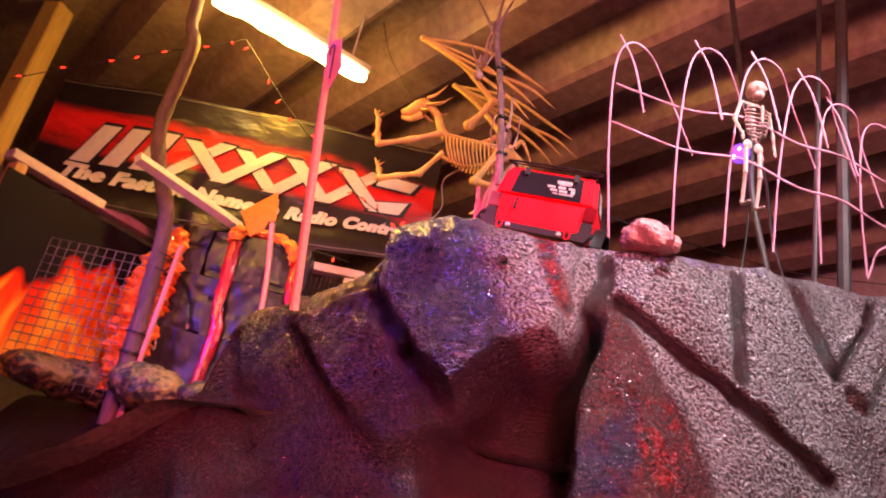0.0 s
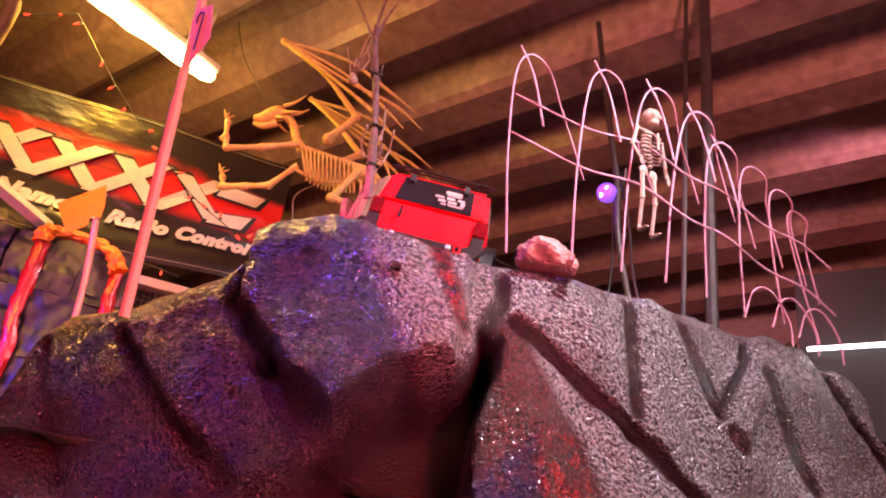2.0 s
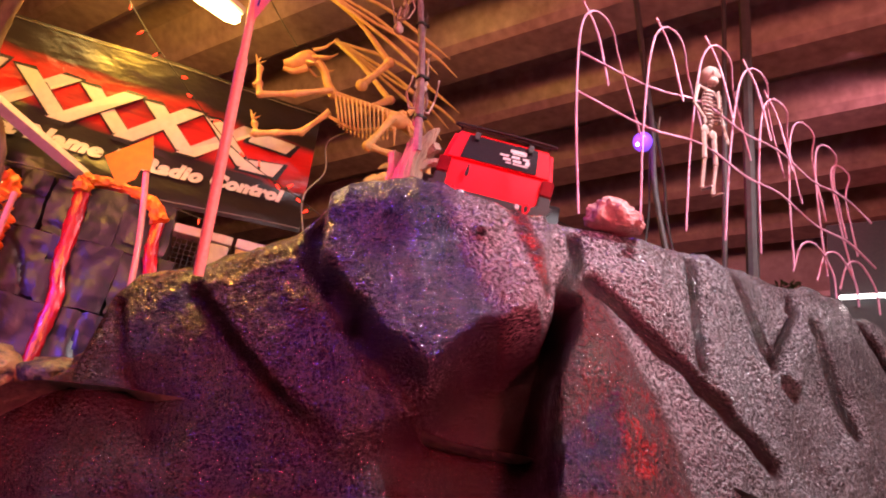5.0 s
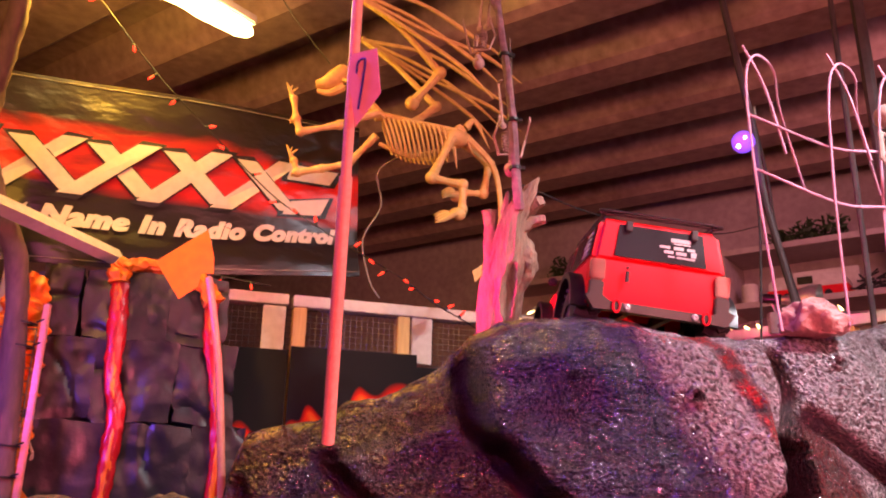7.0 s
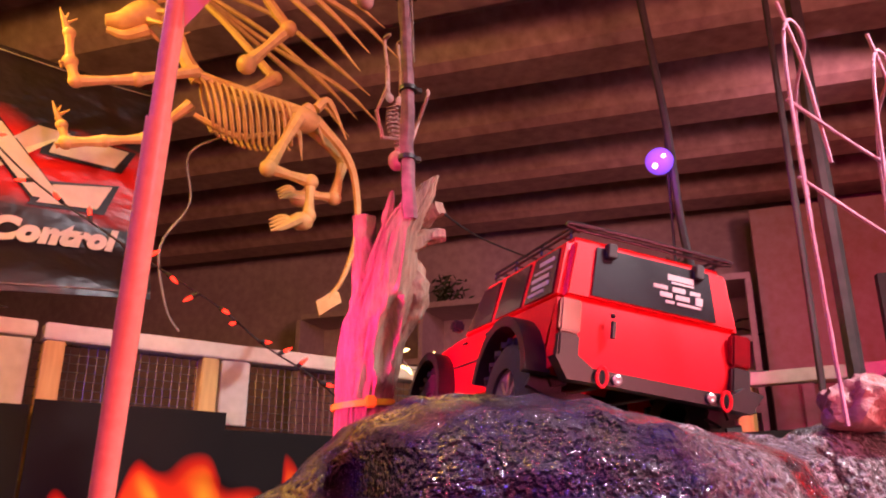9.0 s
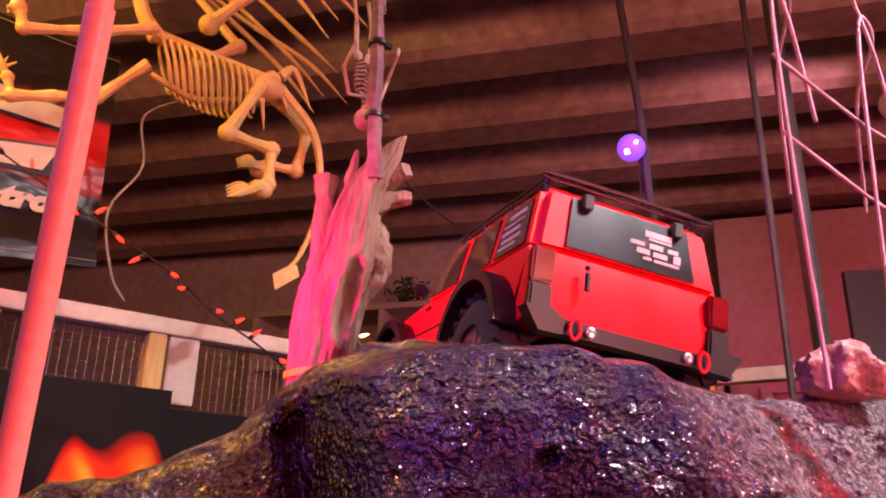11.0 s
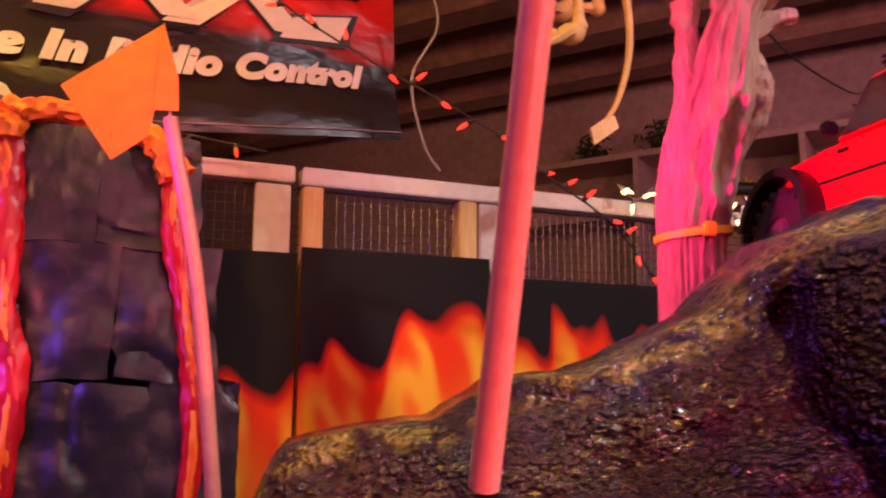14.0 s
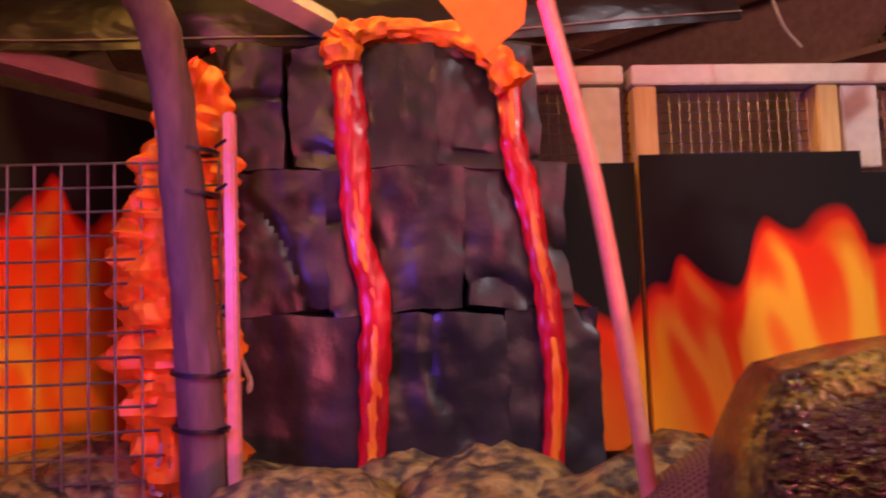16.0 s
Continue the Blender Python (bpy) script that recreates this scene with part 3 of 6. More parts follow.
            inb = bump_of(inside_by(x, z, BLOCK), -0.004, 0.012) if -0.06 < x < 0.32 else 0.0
            # block and left slope: violet light put into the colour
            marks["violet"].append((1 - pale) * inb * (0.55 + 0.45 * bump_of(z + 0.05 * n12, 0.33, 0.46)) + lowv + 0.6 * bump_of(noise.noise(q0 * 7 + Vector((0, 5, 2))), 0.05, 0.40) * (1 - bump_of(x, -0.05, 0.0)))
            # yellow tube light on the crest, painted in as flecks
            marks["ochre"].append(bump_of(0.12 - x, 0.0, 0.06) * (1 - (bump_of(j, 6, 15) if j >= 0 else bump_of(-j, 2, 6))) * bump_of(noise.noise(q0 * 45) + 0.5 * noise.noise(q0 * 110), -0.30, 0.10))
        cols.append(col)
    ridge = thing("rock_ridge", (0.2, 1.0, FLOOR_Z), "dark glossy painted foam rock ridge with red creases and pale facets", "rock")
    co = [v.co.copy() for col in cols for v in col]
    bm.free()
    n = nb + nf + 1
    groups = {}
    for i in range(nx):
        for j in range(n - 1):
            k = i * n + j
            p = co[k]
            if j < nb:
                key = "back_slope"
            elif -0.06 < p.x < 0.42 and inside_by(p.x, p.z, BLOCK) > 0.004:
                key = "jutting_block"
            else:
                key = "pale_face" if p.x > 0.385 else "dark_face"
            groups.setdefault(key, []).append((k, k + 1, k + n + 1, k + n))
    words = {"back_slope": "dark back of the ridge", "jutting_block": "violet and pale block with a scarlet band", "pale_face": "silver dry-brushed facets with white light painted in, and dark creases", "dark_face": "reddish brown glossy facets"}
    for key, faces in groups.items():
        used = sorted({v for f in faces for v in f})
        place = {v: q for q, v in enumerate(used)}
        me = bpy.data.meshes.new(key)
        me.from_pydata([co[v] - ORIGIN[ridge.name] for v in used], [], [[place[v] for v in f] for f in faces])
        me.shade_smooth()
        me.set_sharp_from_angle(angle=radians(38))
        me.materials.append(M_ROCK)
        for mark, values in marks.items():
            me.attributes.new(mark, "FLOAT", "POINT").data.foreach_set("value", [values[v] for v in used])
        ob = new(key, me)
        ob.parent = ridge
        tagged(ob, words[key])


build_ridge()


def build_ground():
    bm = bmesh.new()
    n, rows = 90, []
    for i in range(n + 1):
        row = []
        for j in range(n + 1):
            x, y = -2.4 + 4.8 * i / n, 1.05 + 1.9 * j / n
            q = Vector((x, y, 0))
            z = 0.17 + 0.03 * noise.noise(q * 4) + 0.014 * noise.noise(q * 14) + 0.006 * noise.noise(q * 40)
            if y < lerp_at(CREST_Y, x) + 0.3:
                z -= 0.06
            z = min(z, lerp_at(CREST_Z, x) - 0.05)
            row.append(bm.verts.new((x, y, z)))
        rows.append(row)
    for a, b in zip(rows, rows[1:]):
        for j in range(n):
            bm.faces.new((a[j], b[j], b[j + 1], a[j + 1]))
    return solid("ground", bm, M_GROUND, "uneven brown course ground behind the ridge", "ground", kind="structure")


build_ground()

# ---- fence with flame panels ----
FENCE = frame_at(-0.368, 1.813, 0.014, 16) @ Matrix.Scale(0.94, 4)
# moves and shrinks the back area along with the fence, fitted to the camera's view
BACK = FENCE @ frame_at(-0.41, 1.94, 0, 20).inverted()


def bar(m, lo, hi, bevel=0.002):
    bm = bmesh.new()
    return box(bm, lo, hi, m, bevel)


def build_fence():
    f = thing("fence", FENCE @ Vector((0, 0, 0.16)), "low timber fence with printed flame panels and wire mesh", "fence")
    part("top_rail", bar(FENCE, (-0.60, 0.0, 0.715), (-0.012, 0.05, 0.742)), M_WHITEWOOD, f, "cream painted top rail")
    part("top_rail", bar(FENCE, (0.0, -0.002, 0.712), (1.26, 0.045, 0.742)), M_WHITEWOOD, f, "cream painted top rail")
    for x in (0.003, 0.284):
        part("post", bar(FENCE, (x, 0.002, 0.16), (x + 0.034, 0.05, 0.711)), M_PINE, f, "bare yellow pine post")
    for x in (-0.075, 0.325, 0.80):
        part("board", bar(FENCE, (x, 0.006, 0.585), (x + 0.058, 0.022, 0.711)), M_WHITEWOOD, f, "cream painted board")
    for lo, hi, top, n in ((-0.62, -0.006, 0.596, 0.0), (0.0, 0.335, 0.606, -0.006), (0.337, 1.26, 0.575, 0.0)):
        bm = bmesh.new()
        box(bm, (lo, n - 0.008, 0.19), (hi, n - 0.002, top), FENCE)
        ob = part("panel", bm, M_FLAME, f, "black cloth panel printed with orange flames", smooth=False)
    bm = bmesh.new()
    for k in range(90):
        x = -0.6 + k * 0.0155
        if x < 1.25:
            tube(bm, [FENCE @ Vector((x, 0.03, 0.58)), FENCE @ Vector((x, 0.03, 0.72))], 0.0011, 4)
    for k in range(9):
        z = 0.585 + k * 0.0155
        tube(bm, [FENCE @ Vector((-0.6, 0.031, z)), FENCE @ Vector((1.25, 0.031, z))], 0.0011, 4)
    tagged(part("wire_mesh", bm, M_GALV, f, "small square wire mesh"), kind="stuff")
    return f


build_fence()


def build_side_fence():
    a, b = Vector((-1.30, 1.25, 0)), Vector((-1.14, 1.97, 0))
    ang = math.degrees(math.atan2(b.y - a.y, b.x - a.x))
    m, n = BACK @ frame_at(a.x, a.y, 0, ang), (b - a).length
    f = thing("fence", m @ Vector((0, 0, 0.16)), "side run of the timber fence with flame panel", "fence")
    part("top_rail", bar(m, (0, -0.03, 0.735), (n, 0.02, 0.765)), M_WHITEWOOD, f, "cream painted top rail")
    bm = bmesh.new()
    box(bm, (0, -0.042, 0.15), (n, -0.036, 0.70), m)
    part("panel", bm, M_FLAME, f, "black cloth panel printed with orange flames", smooth=False)
    for x in (0.02, n - 0.06):
        part("post", bar(m, (x, -0.03, 0.16), (x + 0.036, 0.02, 0.734)), M_PINE, f, "bare pine post")
    bm = bmesh.new()
    tube(bm, [BACK @ Vector((-0.78, 1.78, 0.775)), BACK @ Vector((-0.88, 1.30, 0.775))], 0.018, 4)
    solid("timber_brace", bm, M_WHITEWOOD, "cream timber brace across the fence corner", "brace", smooth=False)
    m2 = BACK @ frame_at(0.776, 2.372, 0, -49)
    g = thing("fence", m2 @ Vector((0, 0, 0.16)), "return run of the fence towards the shelves", "fence")
    part("top_rail", bar(m2, (0, 0, 0.705), (0.9, 0.04, 0.735)), M_WHITEWOOD, g, "cream painted top rail")
    part("panel", bar(m2, (0, -0.006, 0.15), (0.9, -0.001, 0.60), 0), M_BLACKCLOTH, g)
    for x in (0.0, 0.42, 0.86):
        part("post", bar(m2, (x, 0.002, 0.16), (x + 0.035, 0.04, 0.704)), M_PINE, g)


build_side_fence()

# ---- banner ----
BAN = frame_at(-0.216, 1.852, 0.771, 19) @ Matrix.Rotation(radians(-2.2), 4, "Y") @ Matrix.Scale(0.94, 4)


def banner_y(x, z):
    return 0.020 * math.sin(x * 3.1 + 0.6) + 0.006 * math.sin(x * 11 + z * 7) - 0.02 * bump_of(0.10 - z, 0, 0.1)


def build_banner():
    b = thing("banner", BAN @ Vector((0, 0, 0)), "black and red vinyl banner hung over the fence", "banner")
    W, H = 1.34, 0.44
    bm = bmesh.new()
    nx, nz, rows = 60, 24, []
    for i in range(nx + 1):
        row = []
        for k in range(nz + 1):
            x, z = -W * i / nx, H * k / nz
            sag = 0.035 * math.sin(math.pi * i / nx) * (1 - k / nz)
            row.append((x, z - sag))
        rows.append(row)
    for side in (0.0, 0.003):
        vs = [[bm.verts.new(BAN @ Vector((x, banner_y(x, z) + side, z))) for x, z in row] for row in rows]
        for p, q in zip(vs, vs[1:]):
            for k in range(nz):
                bm.faces.new((p[k], q[k], q[k + 1], p[k + 1]))
    sheet = part("sheet", bm, M_BANNER, b, "glossy vinyl sheet")
    # the maker's mark as plain crossing strokes
    shapes = []

    def stroke(x0, z0, x1, z1, w):
        shapes.append([(x0 - w, z0), (x0 + w, z0), (x1 + w, z1), (x1 - w, z1)])

    foot = lambda x: 0.150 + 0.020 * (x + 0.2)
    for x in (-1.185, -1.085, -0.985):
        stroke(x, foot(x), x + 0.070, foot(x) + 0.150, 0.032)
    for x in (-0.845, -0.675, -0.500, -0.325):
        stroke(x - 0.045, foot(x), x + 0.125, foot(x) + 0.150, 0.028)
        stroke(x + 0.130, foot(x) + 0.012, x + 0.010, foot(x) + 0.138, 0.028)
    shapes.append([(-0.215, foot(-0.2)), (-0.110, foot(-0.1) + 0.008), (-0.085, foot(-0.1) + 0.060), (-0.190, foot(-0.2) + 0.040)])
    shapes.append([(-0.205, foot(-0.2) + 0.100), (-0.085, foot(-0.1) + 0.100), (-0.060, foot(-0.1) + 0.140), (-0.190, foot(-0.2) + 0.146)])
    for off, grow, material, label in ((-0.004, 0.016, M_BLACK, "black outline"), (-0.008, 0.0, M_WHITE, "white printed shape")):
        for s in shapes:
            cx, cz = sum(p[0] for p in s) / len(s), sum(p[1] for p in s) / len(s)
            bm = bmesh.new()
            o = []
            for px, pz in s:
                d = math.hypot(px - cx, pz - cz)
                px, pz = px + grow * (px - cx) / d, pz + grow * (pz - cz) / d
                o.append(bm.verts.new(BAN @ Vector((px, banner_y(px, pz) + off, pz))))
            bm.faces.new(o)
            part("logo_shape", bm, material, b, label, smooth=False)
    # the slogan that can be read
    cu = bpy.data.curves.new("slogan", "FONT")
    cu.body, cu.size, cu.shear, cu.extrude, cu.offset = "The Fastest Name In Radio Control", 0.072, 0.25, 0.0008, 0.0050
    cu.space_character = 1.10
    tmp = new("slogan_curve", cu)
    dg = bpy.context.evaluated_depsgraph_get()
    me = bpy.data.meshes.new_from_object(tmp.evaluated_get(dg))
    bpy.data.objects.remove(tmp)
    bm = bmesh.new()
    bm.from_mesh(me)
    wid = max(v.co.x for v in bm.verts)
    for v in bm.verts:
        u = v.co.x / wid
        x, z = -1.235 + 1.17 * (u + 0.22 * u * (1 - u)), 0.072 + 0.016 * u + v.co.y * (1 - 0.28 * u) - 0.017 * math.sin(math.pi * u)
        v.co = BAN @ Vector((x, banner_y(x, z) - 0.006 - v.co.z, z))
    part("slogan", bm, M_WHITE, b, "white slanted slogan lettering", smooth=False)
    bm = bmesh.new()
    for z in (0.012, H - 0.012):
        tube(bm, [BAN @ Vector((-W * i / 40, banner_y(-W * i / 40, z) - 0.003, z - (0.035 * math.sin(math.pi * i / 40) if z < 0.1 else 0))) for i in range(41)], 0.0012, 5)
    part("hem_stitching", bm, M_GREY, b)
    return b


build_banner()

# ---- lava rock tower ----
LAVA = FENCE @ Matrix.Translation((0, -0.13, 0))


def block(bm, lo, hi, m, seed, amount=0.012, cuts=20):
    r = bmesh.ops.create_cube(bm, size=1.0)
    edges = list({e for v in r["verts"] for e in v.link_edges})
    bmesh.ops.subdivide_edges(bm, edges=edges, cuts=cuts, use_grid_fill=True)
    vs = list(bm.verts)
    c, s = Vector([(a + b) / 2 for a, b in zip(lo, hi)]), Vector([b - a for a, b in zip(lo, hi)])
    for v in vs:
        u = v.co.copy()
        L = (u * 2).length
        u = u * (1 - 0.07 * max(0.0, L - 1.15))
        q = Vector((u.x * s.x, u.y * s.y, u.z * s.z)) + c
        q += Vector((noise.noise(q * 9 + Vector((seed, 0, 0))), noise.noise(q * 9 + Vector((0, seed, 0))), noise.noise(q * 9 + Vector((0, 0, seed))))) * amount
        n = noise.noise(q * 6 + Vector((seed, seed, 0)))
        q += u.normalized() * amount * (0.6 * noise.noise(q * 24 + Vector((seed, seed, 0))) + 0.25 * noise.noise(q * 60) - 0.9 * math.exp(-(n / 0.035) ** 2))
        v.co = m @ q
    return bm


def build_lava_tower():
    t = thing("lava_rock_tower", LAVA @ Vector((-0.3, 0.06, 0.17)), "tower of black foam rock blocks with painted lava streams", "rock")
    rows = ((0.572, 0.735, ((-0.575, -0.488), (-0.483, -0.30), (-0.305, -0.172))), (0.392, 0.577, ((-0.575, -0.44), (-0.445, -0.27), (-0.275, -0.14))), (0.15, 0.397, ((-0.58, -0.40), (-0.405, -0.22), (-0.225, -0.105))))
    s = 1.0
    for lo, hi, xs in rows:
        for a, b in xs:
            bm = bmesh.new()
            block(bm, (a, 0.0, lo), (b, 0.12, hi), LAVA, s, 0.009)
            part("rock_block", bm, M_LAVAROCK, t)
            s += 3.7
    for pts, r in (([(-0.412, -0.006, 0.735), (-0.409, -0.010, 0.66), (-0.405, -0.008, 0.57), (-0.400, -0.010, 0.48), (-0.385, -0.008, 0.41), (-0.388, -0.008, 0.30), (-0.398, -0.006, 0.17)], 0.0165),
                   ([(-0.208, -0.006, 0.69), (-0.206, -0.010, 0.60), (-0.190, -0.008, 0.53), (-0.180, -0.008, 0.46), (-0.170, -0.010, 0.40), (-0.165, -0.008, 0.30), (-0.176, -0.006, 0.17)], 0.014)):
        bm = bmesh.new()
        line = smooth_line([LAVA @ Vector(p) for p in pts], 12)
        tube(bm, line, [r, r * 1.15, r * 0.9, r * 1.1, r * 0.8], 20, 0.28)
        back = LAVA.inverted()
        for v in bm.verts:
            w = back @ v.co
            v.co = LAVA @ Vector((w.x, -0.008 + (w.y + 0.008) * 0.5, w.z))
        stream = part("lava_stream", bm, M_LAVA, t, "glossy crimson lava stream")
        bm = bmesh.new()
        tube(bm, line, [r * 0.30, r * 0.42, r * 0.22, r * 0.40, r * 0.26, r * 0.44, r * 0.36], 14, 0.6, seed=r * 400)
        for v in bm.verts:
            w = back @ v.co
            v.co = LAVA @ Vector((w.x, -0.0135 + (w.y + 0.008) * 0.55, w.z))
        part("lava_core", bm, M_LAVACORE, stream, "ragged orange core of the lava")
    bm = bmesh.new()
    line = smooth_line([LAVA @ Vector(p) for p in ((-0.414, -0.01, 0.700), (-0.415, -0.006, 0.738), (-0.38, 0.01, 0.750), (-0.32, 0.01, 0.750), (-0.26, 0.0, 0.736), (-0.225, -0.015, 0.705), (-0.206, -0.02, 0.668))], 8)
    tube(bm, line, [0.022, 0.015, 0.012, 0.015, 0.022], 20, 0.7)
    part("lava_foam", bm, M_LAVAFOAM, t, "orange foam lava along the top edge")
    bm = bmesh.new()
    line = smooth_line([LAVA @ Vector(p) for p in ((-0.585, 0.0, 0.70), (-0.600, -0.01, 0.6), (-0.615, -0.01, 0.48), (-0.615, -0.01, 0.36), (-0.61, 0.0, 0.17))], 22)
    tube(bm, line, [0.024, 0.045, 0.06, 0.062, 0.05], 40, 0.55)
    col = thing("lava_column", LAVA @ Vector((-0.61, 0.0, 0.17)), "orange foam lava column with small glowing bulbs", "lava")
    part("foam", bm, M_LAVAFOAM, col)
    for k, (x, z) in enumerate(((-0.672, 0.66), (-0.655, 0.60), (-0.70, 0.575), (-0.665, 0.53), (-0.72, 0.49), (-0.668, 0.455), (-0.70, 0.41), (-0.66, 0.36), (-0.715, 0.33), (-0.675, 0.27))):
        bm = bmesh.new()
        ball(bm, LAVA @ Vector((x + 0.078, -0.052 + 0.03 * max(0, (z - 0.5) / 0.16), z)), 0.0055, 2, (1, 1, 1.4))
        part("bulb", bm, G_RED if k % 3 else G_WARM, col, "small glowing bulb")
    bm = bmesh.new()
    box(bm, (-0.665, 0.075, 0.16), (-0.628, 0.105, 0.80), LAVA, 0.003)
    solid("timber_post", bm, M_WHITEWOOD, "pale timber post beside the lava column", "post")
    return t


build_lava_tower()

# ---- trunk, branch and hanging toy skeletons ----


OUT, ABOUT = 1.02, Vector((-0.1, 0.47, 0.43))


def set_back(ob):
    """Scales a thing of the trunk group about a camera position and shifts it, to fit the view."""
    ob.location = ABOUT + (ob.location - ABOUT) * OUT + Vector((-0.023, -0.032, -0.010))
    ob.scale = ob.scale * OUT
    return ob


def build_trunk():
    t = thing("tree_trunk", (0.08, 1.42, 0.2), "weathered driftwood trunk with broken stubs and a hollow", "trunk")
    bm = bmesh.new()
    # height, middle, radius
    prof = [(0.20, 0.074, 0.040), (0.53, 0.077, 0.0375), (0.60, 0.082, 0.043), (0.65, 0.086, 0.044), (0.70, 0.096, 0.038), (0.738, 0.098, 0.031), (0.762, 0.101, 0.0265), (0.79, 0.113, 0.023), (0.815, 0.128, 0.0185), (0.838, 0.137, 0.0160)]
    rings, seg = [], 84
    for z in np.linspace(0.20, 0.838, 150):
        cx, r = lerp_at([(a, b) for a, b, _ in prof], z), lerp_at([(a, c) for a, _, c in prof], z)
        cy = 1.415 - 0.085 * bump_of(z, 0.55, 0.84)
        ring = []
        for j in range(seg):
            a = 2 * math.pi * j / seg
            e = Vector((math.cos(a), math.sin(a), 0))
            rr = r * (1 + 0.10 * noise.noise(Vector((e.x * 2, e.y * 2, z * 9))) + 0.06 * noise.noise(Vector((e.x * 7, e.y * 7, z * 14))))
            rr -= 0.0030 * math.exp(-(noise.noise(Vector((e.x * 5, e.y * 5, z * 4.5))) / 0.10) ** 2) + 0.0018 * abs(noise.noise(Vector((e.x * 14, e.y * 14, z * 40))))
            # the hollow in front with its curled rim, and a knot on the side
            far = math.hypot((z - 0.628) / 0.046, (a - 4.90) / 0.27)
            rr -= 0.013 * math.exp(-far ** 4)
            rr += 0.0065 * math.exp(-((far - 1.25) / 0.22) ** 2) * (1 + 0.9 * noise.noise(Vector((a * 9, z * 60, 0))))
            rr += 0.014 * math.exp(-((z - 0.685) / 0.028) ** 2) * max(0, e.x) ** 3
            ring.append(bm.verts.new(Vector((cx, cy, z + (0.010 * e.x if z > 0.82 else 0.0))) + e * rr))
        rings.append(ring)
    for a, b in zip(rings, rings[1:]):
        for j in range(seg):
            bm.faces.new((a[j], a[(j + 1) % seg], b[(j + 1) % seg], b[j]))
    bm.faces.new(rings[-1])
    part("trunk", bm, M_BARK, t)
    for pts, rr, name, label in (([(0.064, 1.388, 0.55), (0.063, 1.380, 0.64), (0.063, 1.374, 0.71), (0.061, 1.370, 0.755), (0.059, 1.366, 0.790)], [0.010, 0.015, 0.0145, 0.013, 0.0140], "stub", "broken-off slab of the trunk"),
                                 ([(0.090, 1.352, 0.765), (0.089, 1.345, 0.80), (0.091, 1.342, 0.822)], [0.012, 0.006, 0.003], "stub", "pointed stub of a limb"),
                                 ([(0.118, 1.35, 0.752), (0.142, 1.338, 0.762), (0.163, 1.332, 0.765)], [0.015, 0.010, 0.007], "stub", "broken stub of a limb"),
                                 ([(0.130, 1.345, 0.785), (0.146, 1.332, 0.797), (0.152, 1.322, 0.800)], [0.014, 0.012, 0.010], "stub", "sawn stub of a limb"),
                                 ([(0.106, 1.380, 0.750), (0.122, 1.372, 0.722), (0.131, 1.370, 0.692), (0.128, 1.376, 0.664), (0.116, 1.384, 0.625)], [0.012, 0.022, 0.024, 0.016, 0.006], "bark_flap", "curled flap of loose bark")):
        bm = bmesh.new()
        tube(bm, smooth_line(pts, 9), rr, 18, 0.5)
        part(name, bm, M_BARK, t, label)
    bm = bmesh.new()
    turned([(0.0395, -0.004), (0.042, -0.004), (0.042, 0.004), (0.0395, 0.004), (0.0395, -0.004)], bm, Matrix.Translation((0.078, 1.414, 0.545)) @ Matrix.Rotation(-0.10, 4, "Y"), 28)
    box(bm, (0.070, 1.366, 0.538), (0.084, 1.376, 0.553), None, 0.002)
    solid("cable_tie", bm, M_YELLOW, "yellow cable tie round the driftwood trunk", "cable tie")
    b = thing("branch", (0.13, 1.33, 0.84), "thin purple-lit branch tied upright to the trunk", "branch")
    bm = bmesh.new()
    tube(bm, smooth_line([(0.128, 1.335, 0.78), (0.120, 1.325, 0.86), (0.112, 1.30, 0.94), (0.098, 1.27, 1.03), (0.080, 1.24, 1.12), (0.072, 1.23, 1.18)], 8), [0.0105, 0.009, 0.008, 0.007, 0.006], 9, 0.3)
    part("stem", bm, M_TWIG, b)
    for pts in (((0.080, 1.24, 1.13), (0.045, 1.23, 1.19), (0.010, 1.22, 1.25)), ((0.076, 1.235, 1.15), (0.09, 1.23, 1.21), (0.105, 1.225, 1.25)), ((0.072, 1.23, 1.17), (0.075, 1.23, 1.24), (0.082, 1.23, 1.30))):
        bm = bmesh.new()
        tube(bm, smooth_line(pts, 4), [0.0045, 0.002], 6, 0.3)
        part("twig", bm, M_TWIG, b)
    for z, x, y in ((0.86, 0.120, 1.325), (0.945, 0.112, 1.298), (1.06, 0.093, 1.262)):
        bm = bmesh.new()
        turned([(0.0085, -0.003), (0.012, -0.003), (0.012, 0.003), (0.0085, 0.003), (0.0085, -0.003)], bm, Matrix.Translation((x, y, z)), 12)
        box(bm, (x + 0.008, y - 0.004, z - 0.003), (x + 0.018, y + 0.003, z + 0.003))
        part("cable_tie", bm, M_BLACK, b, "black cable tie")
    set_back(b)


build_trunk()


